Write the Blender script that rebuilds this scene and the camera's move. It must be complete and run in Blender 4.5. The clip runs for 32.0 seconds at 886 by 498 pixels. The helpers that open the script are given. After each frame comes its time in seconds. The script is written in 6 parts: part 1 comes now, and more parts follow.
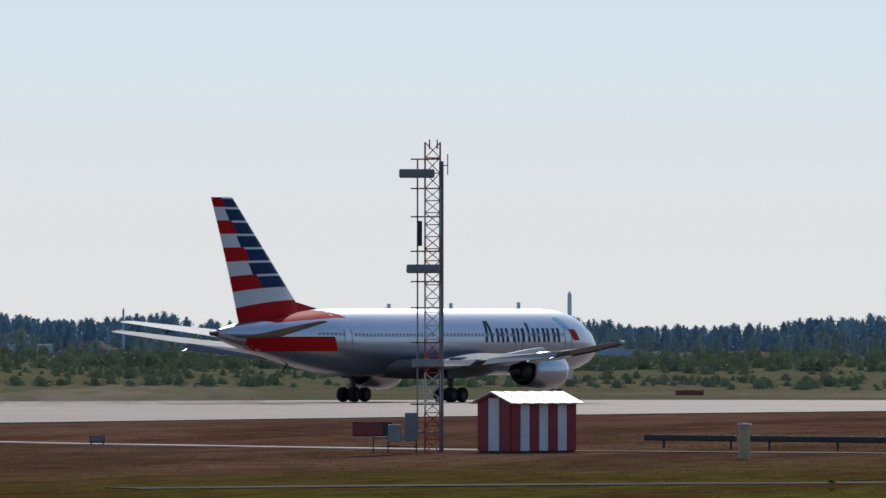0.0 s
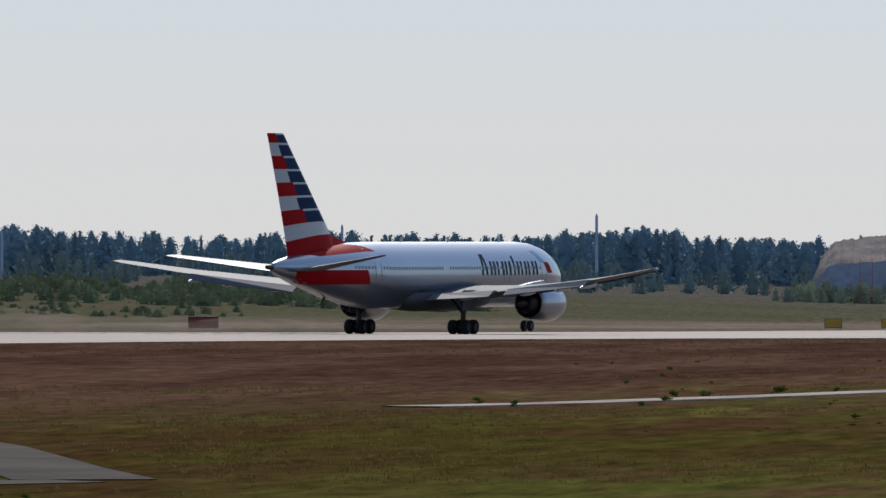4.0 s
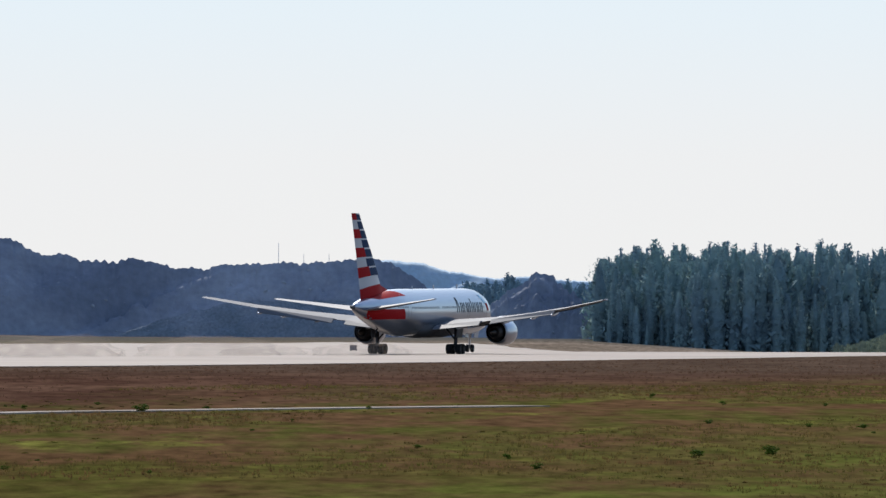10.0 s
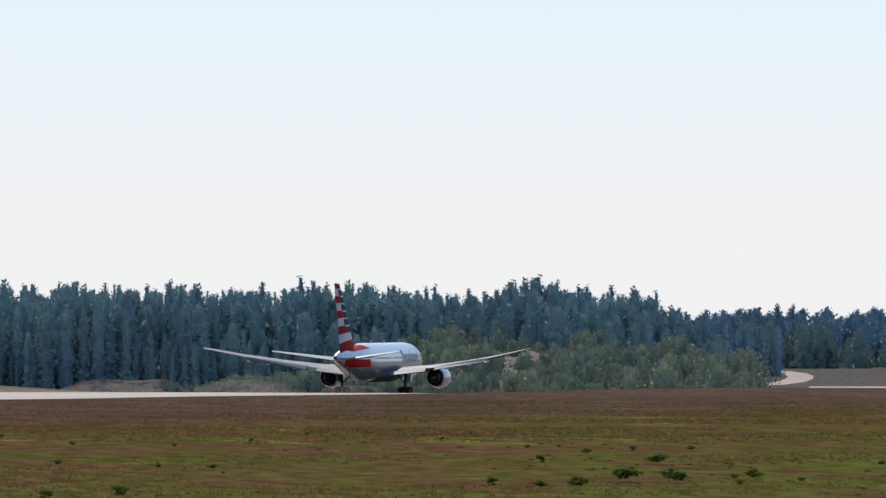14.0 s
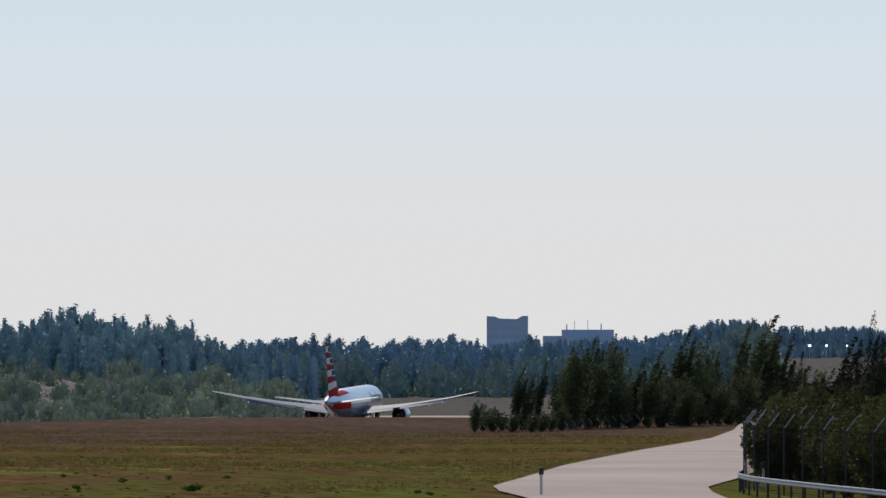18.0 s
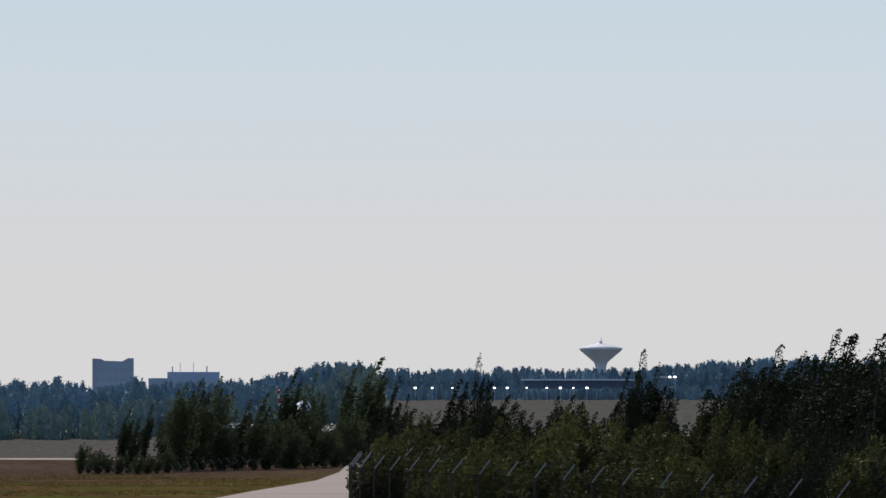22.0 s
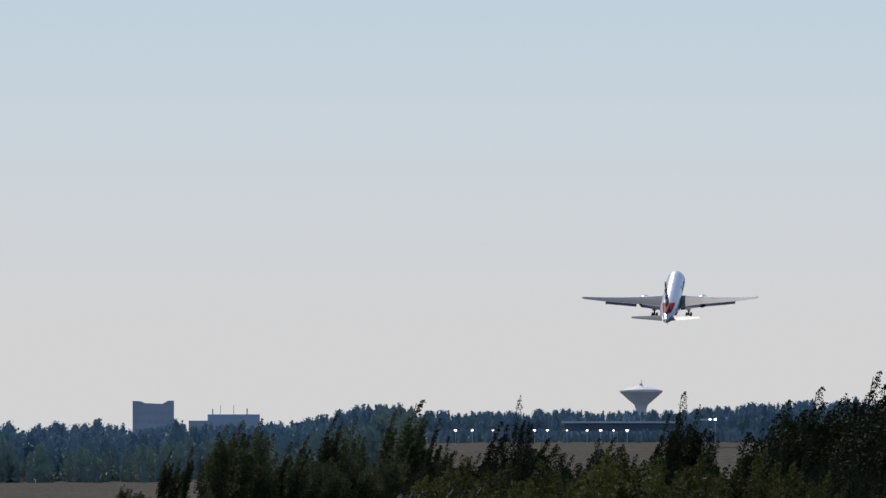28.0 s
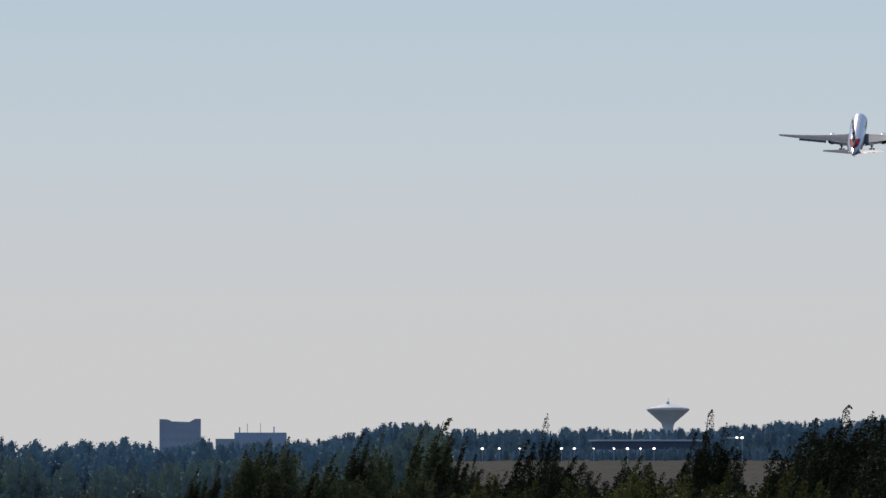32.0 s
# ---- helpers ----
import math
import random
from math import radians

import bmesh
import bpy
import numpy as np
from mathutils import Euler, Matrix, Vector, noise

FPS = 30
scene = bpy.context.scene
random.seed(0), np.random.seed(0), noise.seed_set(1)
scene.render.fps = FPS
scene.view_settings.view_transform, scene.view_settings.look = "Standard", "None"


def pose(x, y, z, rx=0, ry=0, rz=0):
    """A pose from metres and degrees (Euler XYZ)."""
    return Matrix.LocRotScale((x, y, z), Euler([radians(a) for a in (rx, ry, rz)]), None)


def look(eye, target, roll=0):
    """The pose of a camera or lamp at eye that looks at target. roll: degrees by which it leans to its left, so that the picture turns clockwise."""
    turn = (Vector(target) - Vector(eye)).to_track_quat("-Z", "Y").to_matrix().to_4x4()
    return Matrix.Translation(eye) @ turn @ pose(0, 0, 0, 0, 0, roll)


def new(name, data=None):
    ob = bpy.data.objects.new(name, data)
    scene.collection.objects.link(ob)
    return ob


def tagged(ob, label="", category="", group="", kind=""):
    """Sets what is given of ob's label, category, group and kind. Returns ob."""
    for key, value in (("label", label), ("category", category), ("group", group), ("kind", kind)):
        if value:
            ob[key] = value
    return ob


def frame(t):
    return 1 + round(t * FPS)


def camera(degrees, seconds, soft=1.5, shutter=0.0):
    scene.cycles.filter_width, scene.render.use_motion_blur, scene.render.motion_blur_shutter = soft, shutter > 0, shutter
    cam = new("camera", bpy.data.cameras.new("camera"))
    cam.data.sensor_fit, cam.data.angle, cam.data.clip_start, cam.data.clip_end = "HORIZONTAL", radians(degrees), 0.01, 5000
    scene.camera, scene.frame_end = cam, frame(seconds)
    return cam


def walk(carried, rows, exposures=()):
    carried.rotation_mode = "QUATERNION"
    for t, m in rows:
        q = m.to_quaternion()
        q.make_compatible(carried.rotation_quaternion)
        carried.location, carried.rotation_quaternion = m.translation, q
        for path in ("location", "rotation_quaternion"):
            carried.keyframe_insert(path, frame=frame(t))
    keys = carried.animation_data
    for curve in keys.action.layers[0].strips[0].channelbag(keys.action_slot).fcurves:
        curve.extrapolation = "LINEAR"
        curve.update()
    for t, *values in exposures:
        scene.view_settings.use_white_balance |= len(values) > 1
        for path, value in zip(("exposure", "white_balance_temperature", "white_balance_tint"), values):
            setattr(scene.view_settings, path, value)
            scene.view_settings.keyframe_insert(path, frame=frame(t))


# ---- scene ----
# ---- the camera: it stands at the fence, steps up during the first six seconds, then only turns ----
EYE_Z = 6.2
PATH = [(0, 83.0, -144.6, 35.902, 0.469), (0.5, 81.5, -142.6, 35.523, 0.534), (1, 73.6, -131.4, 34.057, 0.551), (1.5, 64.3, -117.4, 32.553, 0.326), (2, 54.4, -101.8, 31.559, 0.297),
        (2.5, 44.9, -85.9, 30.047, 0.294), (3.2, 32.1, -63.4, 28.865, 0.147), (3.9, 19.7, -40.7, 27.535, -0.036), (4.5, 10.5, -22.7, 26.353, -0.140), (4.7, 7.9, -17.3, 25.127, -0.144),
        (5, 4.5, -10.0, 24.525, -0.226), (5.5, 1.2, -2.8, 23.557, -0.341), (6, 0.0, 0.0, 22.899, -0.176), (6.5, 0.0, 0.0, 22.296, -0.110), (7, 0.0, 0.0, 21.610, 0.021),
        (7.5, 0.0, 0.0, 21.166, 0.082), (8, 0.0, 0.0, 20.607, 0.087), (8.5, 0.0, 0.0, 20.070, 0.065), (9, 0.0, 0.0, 19.368, 0.065), (9.5, 0.0, 0.0, 18.820, 0.060),
        (10, 0.0, 0.0, 18.238, 0.093), (10.5, 0.0, 0.0, 17.597, 0.126), (11, 0.0, 0.0, 16.994, 0.169), (11.5, 0.0, 0.0, 16.401, 0.202), (12, 0.0, 0.0, 15.908, 0.230),
        (12.5, 0.0, 0.0, 15.546, 0.252), (13, 0.0, 0.0, 15.080, 0.290), (13.5, 0.0, 0.0, 14.565, 0.323), (15.5, 0.0, 0.0, 13.018, 0.380), (16, 0.0, 0.0, 12.645, 0.383),
        (16.5, 0.0, 0.0, 12.294, 0.408), (17, 0.0, 0.0, 11.853, 0.454), (17.5, 0.0, 0.0, 11.345, 0.509), (18, 0.0, 0.0, 11.178, 0.534), (18.5, 0.0, 0.0, 10.901, 0.569),
        (19, 0.0, 0.0, 10.221, 0.632), (19.5, 0.0, 0.0, 10.035, 0.635), (20, 0.0, 0.0, 9.881, 0.649), (20.5, 0.0, 0.0, 9.558, 0.676), (21, 0.0, 0.0, 9.264, 0.745),
        (21.5, 0.0, 0.0, 8.837, 0.778), (22, 0.0, 0.0, 8.680, 0.802), (22.5, 0.0, 0.0, 8.505, 0.833), (23, 0.0, 0.0, 8.469, 0.890), (23.5, 0.0, 0.0, 8.502, 0.953),
        (24, 0.0, 0.0, 8.541, 0.945), (24.5, 0.0, 0.0, 8.574, 0.945), (25, 0.0, 0.0, 8.741, 1.000), (25.5, 0.0, 0.0, 8.768, 1.000), (27.5, 0.0, 0.0, 8.911, 1.055),
        (28, 0.0, 0.0, 8.935, 1.071), (28.5, 0.0, 0.0, 8.965, 1.104), (29, 0.0, 0.0, 8.993, 1.142), (29.5, 0.0, 0.0, 9.020, 1.151), (30, 0.0, 0.0, 9.045, 1.131),
        (30.5, 0.0, 0.0, 9.086, 1.170), (31, 0.0, 0.0, 9.086, 1.178), (31.5, 0.0, 0.0, 9.097, 1.181), (32, 0.0, 0.0, 9.105, 1.186)]
cam = camera(2 * math.degrees(math.atan(784 / 16000)), 32.0, soft=1.45, shutter=0.1)
walk(cam, [(t, pose(x, y, EYE_Z, 90 + pitch, 0, yaw)) for t, x, y, yaw, pitch in PATH],
     exposures=[(0, 0.12, 6390, 10.0), (2.5, -0.03, 6400, 10.3), (4.5, -0.02, 6520, 11.0), (5.5, 0.2, 6519, 11.0), (6, 0.54, 6518, 11.0), (7, 0.66, 6517, 10.9),
                (7.5, 0.56, 6516, 10.9), (8, 0.4, 6516, 10.9), (9, 0.3, 6515, 10.9), (10, 0.32, 6514, 10.9), (13, 0.38, 6510, 10.8), (15.5, 0.25, 6520, 11.3),
                (17, 0.18, 6526, 11.6), (18, 0.08, 6530, 11.8), (19, -0.03, 6540, 12.2), (21, -0.02, 6544, 12.3), (23, -0.1, 6548, 12.4), (25, -0.2, 6546, 12.4), (28, -0.1, 6543, 12.3),
                (29, -0.11, 6542, 12.3), (30, -0.17, 6542, 12.2), (32, -0.22, 6540, 12.2)])

# ---- daylight: hazy summer sky, the sun ahead and to the left ----
SUN_BEARING, SUN_HEIGHT = 24.0, 40.0
world = bpy.data.worlds.new("sky")
scene.world = world
world.use_nodes = True
wn, wl = world.node_tree.nodes, world.node_tree.links
wn.clear()
sky = wn.new("ShaderNodeTexSky")
sky.sky_type, sky.sun_disc = "NISHITA", False
sky.sun_elevation, sky.sun_rotation = radians(SUN_HEIGHT), radians(-SUN_BEARING)
sky.air_density, sky.dust_density, sky.ozone_density, sky.altitude = 1.0, 0.8, 2.5, 50
sky_light = wn.new("ShaderNodeVectorMath")
sky_light.operation = "SCALE"
sky_light.inputs["Scale"].default_value = 0.12
wl.new(sky.outputs[0], sky_light.inputs[0])
# summer haze: a pale band that thins out with height above the horizon
coord, split = wn.new("ShaderNodeTexCoord"), wn.new("ShaderNodeSeparateXYZ")
wl.new(coord.outputs["Generated"], split.inputs[0])
haze = wn.new("ShaderNodeValToRGB")
for k, (pos, col) in enumerate(((0.0, (0.69, 0.695, 0.69)), (0.012, (0.68, 0.695, 0.70)), (0.03, (0.625, 0.705, 0.755)), (0.055, (0.515, 0.67, 0.775)), (0.3, (0.32, 0.5, 0.72)))):
    el = haze.color_ramp.elements[k] if k < 2 else haze.color_ramp.elements.new(pos)
    el.position, el.color = pos, (*col, 1)
wl.new(split.outputs[2], haze.inputs[0])
# the haze glows towards the sun and is duller on the far side of the sky
toward, turned, lit = wn.new("ShaderNodeVectorMath"), wn.new("ShaderNodeMapRange"), wn.new("ShaderNodeVectorMath")
toward.operation, lit.operation = "DOT_PRODUCT", "SCALE"
toward.inputs[1].default_value = (-math.sin(radians(SUN_BEARING)), math.cos(radians(SUN_BEARING)), 0)
turned.inputs["From Min"].default_value, turned.inputs["From Max"].default_value = -0.9, 0.9
turned.inputs["To Min"].default_value, turned.inputs["To Max"].default_value = 0.55, 1.0
wl.new(coord.outputs["Generated"], toward.inputs[0]), wl.new(toward.outputs["Value"], turned.inputs["Value"])
wl.new(haze.outputs["Color"], lit.inputs[0]), wl.new(turned.outputs["Result"], lit.inputs["Scale"])
thin = wn.new("ShaderNodeMapRange")
thin.inputs["From Min"].default_value, thin.inputs["From Max"].default_value = 0.06, 0.45
thin.inputs["To Min"].default_value, thin.inputs["To Max"].default_value = 1.0, 0.0
wl.new(split.outputs[2], thin.inputs["Value"])
blend = wn.new("ShaderNodeMix")
blend.data_type = "RGBA"
wl.new(thin.outputs["Result"], blend.inputs[0]), wl.new(sky_light.outputs[0], blend.inputs[6]), wl.new(lit.outputs[0], blend.inputs[7])
bg = wn.new("ShaderNodeBackground")
wout = wn.new("ShaderNodeOutputWorld")
wl.new(blend.outputs[2], bg.inputs[0]), wl.new(bg.outputs[0], wout.inputs[0])
sun = new("sun", bpy.data.lights.new("sun", "SUN"))
sun.data.energy, sun.data.angle, sun.data.color = 2.8, radians(0.6), (1.0, 0.95, 0.87)
_b, _e = radians(SUN_BEARING), radians(SUN_HEIGHT)
sun.matrix_world = look((0, 0, 200), (math.sin(_b) * math.cos(_e), -math.cos(_b) * math.cos(_e), 200 - math.sin(_e)))


# ---- materials ----
def mat(name, color, rough=0.8, metal=0.0, vary=0.25, scale=4.0, fine=0.0, bump=0.0, tone=None, island=0.0, spec=0.5,
        coat=0.0, bump_dist=0.05, through_light=0.0, tint=None, each=0.0):
    """A procedural surface: colour varied at two scales, with roughness and fine relief."""
    m = bpy.data.materials.new(name)
    m.use_nodes = True
    n, l = m.node_tree.nodes, m.node_tree.links
    p = n["Principled BSDF"]
    p.inputs["Roughness"].default_value = rough
    p.inputs["Metallic"].default_value = metal
    p.inputs["Specular IOR Level"].default_value = spec
    p.inputs["Coat Weight"].default_value = coat
    if tint:
        p.inputs["Specular Tint"].default_value = (*tint, 1)
    tc = n.new("ShaderNodeTexCoord")
    big = n.new("ShaderNodeTexNoise")
    big.inputs["Scale"].default_value = 1.0 / scale
    big.inputs["Detail"].default_value = 6
    l.new(tc.outputs["Object"], big.inputs["Vector"])
    mix = n.new("ShaderNodeMix")
    mix.data_type = "RGBA"
    c2 = tone if tone else tuple(c * (1 - vary) for c in color)
    mix.inputs[6].default_value, mix.inputs[7].default_value = (*color, 1), (*c2, 1)
    ramp = n.new("ShaderNodeMapRange")
    ramp.inputs["From Min"].default_value, ramp.inputs["From Max"].default_value = 0.35, 0.65
    l.new(big.outputs["Fac"], ramp.inputs["Value"])
    l.new(ramp.outputs["Result"], mix.inputs[0])
    out = mix.outputs[2]
    if fine or bump:
        small = n.new("ShaderNodeTexNoise")
        small.inputs["Scale"].default_value = 14.0 / scale
        small.inputs["Detail"].default_value = 4
        l.new(tc.outputs["Object"], small.inputs["Vector"])
    if fine:
        k = n.new("ShaderNodeMapRange")
        k.inputs["To Min"].default_value, k.inputs["To Max"].default_value = 1 - fine, 1 + fine
        l.new(small.outputs["Fac"], k.inputs["Value"])
        mul = n.new("ShaderNodeVectorMath")
        mul.operation = "SCALE"
        l.new(out, mul.inputs[0]), l.new(k.outputs["Result"], mul.inputs["Scale"])
        out = mul.outputs[0]
    if island:
        geo = n.new("ShaderNodeNewGeometry")
        k = n.new("ShaderNodeMapRange")
        k.inputs["To Min"].default_value, k.inputs["To Max"].default_value = 1 - island, 1 + island
        l.new(geo.outputs["Random Per Island"], k.inputs["Value"])
        mul = n.new("ShaderNodeVectorMath")
        mul.operation = "SCALE"
        l.new(out, mul.inputs[0]), l.new(k.outputs["Result"], mul.inputs["Scale"])
        out = mul.outputs[0]
    if each:
        info = n.new("ShaderNodeObjectInfo")
        k = n.new("ShaderNodeMapRange")
        k.inputs["To Min"].default_value, k.inputs["To Max"].default_value = 1 - each, 1 + each
        l.new(info.outputs["Random"], k.inputs["Value"])
        mul = n.new("ShaderNodeVectorMath")
        mul.operation = "SCALE"
        l.new(out, mul.inputs[0]), l.new(k.outputs["Result"], mul.inputs["Scale"])
        out = mul.outputs[0]
    l.new(out, p.inputs["Base Color"])
    if through_light:
        tr, ms = n.new("ShaderNodeBsdfTranslucent"), n.new("ShaderNodeMixShader")
        ms.inputs[0].default_value = through_light
        l.new(out, tr.inputs["Color"]), l.new(p.outputs[0], ms.inputs[1]), l.new(tr.outputs[0], ms.inputs[2])
        l.new(ms.outputs[0], n["Material Output"].inputs["Surface"])
    if bump:
        b = n.new("ShaderNodeBump")
        b.inputs["Strength"].default_value, b.inputs["Distance"].default_value = bump, bump_dist
        l.new(small.outputs["Fac"], b.inputs["Height"])
        l.new(b.outputs["Normal"], p.inputs["Normal"])
    return m


def ground_material():
    """Airfield turf: olive grass, a belt of red-brown heather beside the runway, dry patches."""
    m = bpy.data.materials.new("turf")
    m.use_nodes = True
    n, l = m.node_tree.nodes, m.node_tree.links
    p = n["Principled BSDF"]
    p.inputs["Roughness"].default_value, p.inputs["Specular IOR Level"].default_value = 1.0, 0.0
    tc = n.new("ShaderNodeTexCoord")
    sep = n.new("ShaderNodeSeparateXYZ")
    l.new(tc.outputs["Object"], sep.inputs[0])

    def tex(scale, detail, stretch=(1, 1, 1)):
        mp = n.new("ShaderNodeMapping")
        mp.vector_type = "TEXTURE"
        mp.inputs["Rotation"].default_value = (0, 0, radians(20))
        mp.inputs["Scale"].default_value = [1 / k for k in stretch]
        t = n.new("ShaderNodeTexNoise")
        t.inputs["Scale"].default_value, t.inputs["Detail"].default_value = scale, detail
        t.inputs["Roughness"].default_value = 0.65
        l.new(tc.outputs["Object"], mp.inputs["Vector"]), l.new(mp.outputs[0], t.inputs["Vector"])
        return t.outputs["Fac"]

    def rng(v, a, b, c=0.0, d=1.0):
        r = n.new("ShaderNodeMapRange")
        r.inputs["From Min"].default_value, r.inputs["From Max"].default_value = a, b
        r.inputs["To Min"].default_value, r.inputs["To Max"].default_value = c, d
        l.new(v, r.inputs["Value"])
        return r.outputs["Result"]

    def mth(op, a, b):
        k = n.new("ShaderNodeMath")
        k.operation = op
        for i, v in enumerate((a, b)):
            if isinstance(v, (int, float)):
                k.inputs[i].default_value = v
            else:
                l.new(v, k.inputs[i])
        return k.outputs[0]

    def mixc(f, a, b):
        k = n.new("ShaderNodeMix")
        k.data_type = "RGBA"
        l.new(f, k.inputs[0])
        for i, v in ((6, a), (7, b)):
            if isinstance(v, tuple):
                k.inputs[i].default_value = (*v, 1)
            else:
                l.new(v, k.inputs[i])
        return k.outputs[2]

    x = mth("ADD", sep.outputs[0], mth("MULTIPLY", mth("SUBTRACT", tex(0.02, 5), 0.5), 60.0))
    along = sep.outputs[1]
    # greener further along the field, drier by the instrument hut
    green = mixc(rng(tex(0.16, 8, (1, 0.2, 1)), 0.41, 0.55), (0.098, 0.094, 0.024), (0.135, 0.076, 0.037))
    green = mixc(rng(tex(0.15, 6, (1, 0.2, 1)), 0.57, 0.71), green, (0.23, 0.24, 0.047))
    dry = mixc(rng(tex(0.16, 8, (1, 0.2, 1)), 0.42, 0.6), (0.085, 0.07, 0.017), (0.074, 0.042, 0.016))
    grass = mixc(rng(along, 215, 290), dry, green)
    deep = mixc(rng(tex(0.2, 7, (1, 0.2, 1)), 0.42, 0.6), (0.11, 0.118, 0.026), (0.12, 0.074, 0.033))
    grass = mixc(rng(x, -100, -70), grass, deep)
    heath = mixc(rng(tex(0.1, 8, (1, 0.2, 1)), 0.42, 0.58), (0.084, 0.043, 0.029), (0.138, 0.076, 0.05))
    # further along, the heath colour is dulled to paint in haze
    dull = mixc(rng(tex(0.1, 8, (1, 0.2, 1)), 0.42, 0.58), (0.1, 0.066, 0.046), (0.125, 0.083, 0.058))
    heath = mixc(rng(along, 480, 680), heath, dull)
    col = mixc(rng(x, -118, -160), grass, heath)
    # far fields painted paler and greyer, as haze would make them
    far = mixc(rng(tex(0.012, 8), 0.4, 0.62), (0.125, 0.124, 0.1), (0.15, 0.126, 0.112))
    lawn = mixc(rng(tex(0.012, 8), 0.4, 0.62), (0.112, 0.115, 0.063), (0.145, 0.122, 0.08))
    # dusty bare shoulders beyond the runway
    dust = mixc(rng(tex(0.03, 6, (1, 0.2, 1)), 0.4, 0.62), (0.3, 0.235, 0.18), (0.19, 0.15, 0.11))
    beyond = mixc(mth("MULTIPLY", rng(along, 740, 880), rng(x, -620, -480)), lawn, dust)
    col = mixc(rng(x, -366, -380), col, beyond)
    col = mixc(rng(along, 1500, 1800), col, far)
    speck = rng(tex(0.9, 5, (1, 0.2, 1)), 0.3, 0.7, 0.47, 1.24)
    sc = n.new("ShaderNodeVectorMath")
    sc.operation = "SCALE"
    l.new(col, sc.inputs[0]), l.new(speck, sc.inputs["Scale"])
    l.new(sc.outputs[0], p.inputs["Base Color"])
    b = n.new("ShaderNodeBump")
    b.inputs["Strength"].default_value, b.inputs["Distance"].default_value = 0.7, 0.25
    l.new(tex(1.6, 4, (1, 0.2, 1)), b.inputs["Height"]), l.new(b.outputs["Normal"], p.inputs["Normal"])
    return m


TURF = ground_material()
CONCRETE = mat("runway_concrete", (0.25, 0.188, 0.148), 0.58, tone=(0.19, 0.142, 0.111), scale=22, fine=0.18, spec=0.112, tint=(1.0, 0.84, 0.75))
TRACK = mat("track_gravel", (0.46, 0.385, 0.32), 0.95, tone=(0.26, 0.21, 0.16), scale=5, fine=0.3, spec=0.1)
ASPHALT = mat("worn_asphalt", (0.095, 0.078, 0.064), 0.95, tone=(0.055, 0.045, 0.035), scale=5, fine=0.3, spec=0.05)
WORNPATH = mat("worn_path", (0.2, 0.165, 0.13), 0.95, tone=(0.09, 0.07, 0.05), scale=5, fine=0.3, spec=0.05)
ROADTOP = mat("pale_road", (0.44, 0.35, 0.29), 0.95, tone=(0.36, 0.285, 0.235), scale=18, fine=0.12, spec=0.1)
# spoil colours raised and turned blue-grey to paint in the haze before them
SPOIL = mat("spoil_hazed", (0.363, 0.386, 0.450), 0.95, tone=(0.209, 0.235, 0.298), scale=24, fine=0.3, bump=0.5, bump_dist=0.7)
TERRACE = mat("terrace_spoil_hazed", (0.29, 0.32, 0.37), 0.95, tone=(0.2, 0.24, 0.28), scale=9, fine=0.4, bump=0.8, bump_dist=0.5)
REDEARTH = mat("red_earth", (0.1, 0.062, 0.052), 0.95, tone=(0.075, 0.06, 0.05), scale=5, fine=0.4)
BOULDER = mat("pale_boulder", (0.42, 0.45, 0.5), 0.9, tone=(0.3, 0.33, 0.38), scale=0.8, fine=0.3)
# the hill's pale blue is haze put into its base colour
FARHILL = mat("hazed_hill_woods", (0.5, 0.64, 0.74), 0.95, tone=(0.44, 0.57, 0.67), scale=30, fine=0.3)
SAND = mat("sandy_rock", (0.271, 0.217, 0.189), 0.95, tone=(0.123, 0.111, 0.112), scale=7, fine=0.45, bump=0.8, bump_dist=0.6)
# distance haze is painted into the far foliage: paler and mostly bluer than leaves
SPRUCE = mat("spruce_needles_hazed", (0.240, 0.358, 0.439), 0.9, vary=0.25, scale=16, fine=0.3, bump=0.2, bump_dist=1.0, island=0.16, spec=0.0, through_light=0.08)
LEAFFAR = mat("birch_leaves_hazed", (0.295, 0.420, 0.420), 0.9, tone=(0.218, 0.313, 0.358), scale=18, fine=0.3, bump=0.2, bump_dist=1.0, island=0.16, spec=0.0, through_light=0.08)
WILLOW = mat("willow_scrub_hazed", (0.365, 0.397, 0.267), 0.9, tone=(0.238, 0.284, 0.226), scale=14, fine=0.3, bump=0.2, bump_dist=0.8, island=0.16, spec=0.0, through_light=0.08)
FIELDWILLOW = mat("field_willow", (0.252, 0.290, 0.168), 0.9, vary=0.3, scale=9, fine=0.3, bump=0.2, bump_dist=0.8, island=0.16, spec=0.0, through_light=0.08)
FIELDLEAF = mat("field_birch_hazed", (0.248, 0.322, 0.270), 0.9, tone=(0.213, 0.287, 0.304), scale=22, fine=0.3, bump=0.2, bump_dist=1.1, island=0.16, spec=0.0, through_light=0.08)
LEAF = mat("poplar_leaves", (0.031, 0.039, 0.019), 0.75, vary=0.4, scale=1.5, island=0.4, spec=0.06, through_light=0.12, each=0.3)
# poplar leaves again, lightened in the colour for haze over the far row
LEAFHAZED = mat("poplar_leaves_hazed", (0.09, 0.107, 0.052), 0.75, vary=0.4, scale=2.5, island=0.4, spec=0.06, through_light=0.35, each=0.3)
LEAFOLIVE = mat("willow_leaves", (0.091, 0.091, 0.026), 0.7, tone=(0.046, 0.052, 0.020), scale=3.0, island=0.4, spec=0.1, each=0.45, through_light=0.3)
TUFT = mat("dry_grass", (0.105, 0.1, 0.026), 0.9, tone=(0.12, 0.07, 0.03), scale=14, island=0.4, spec=0.1, through_light=0.6)
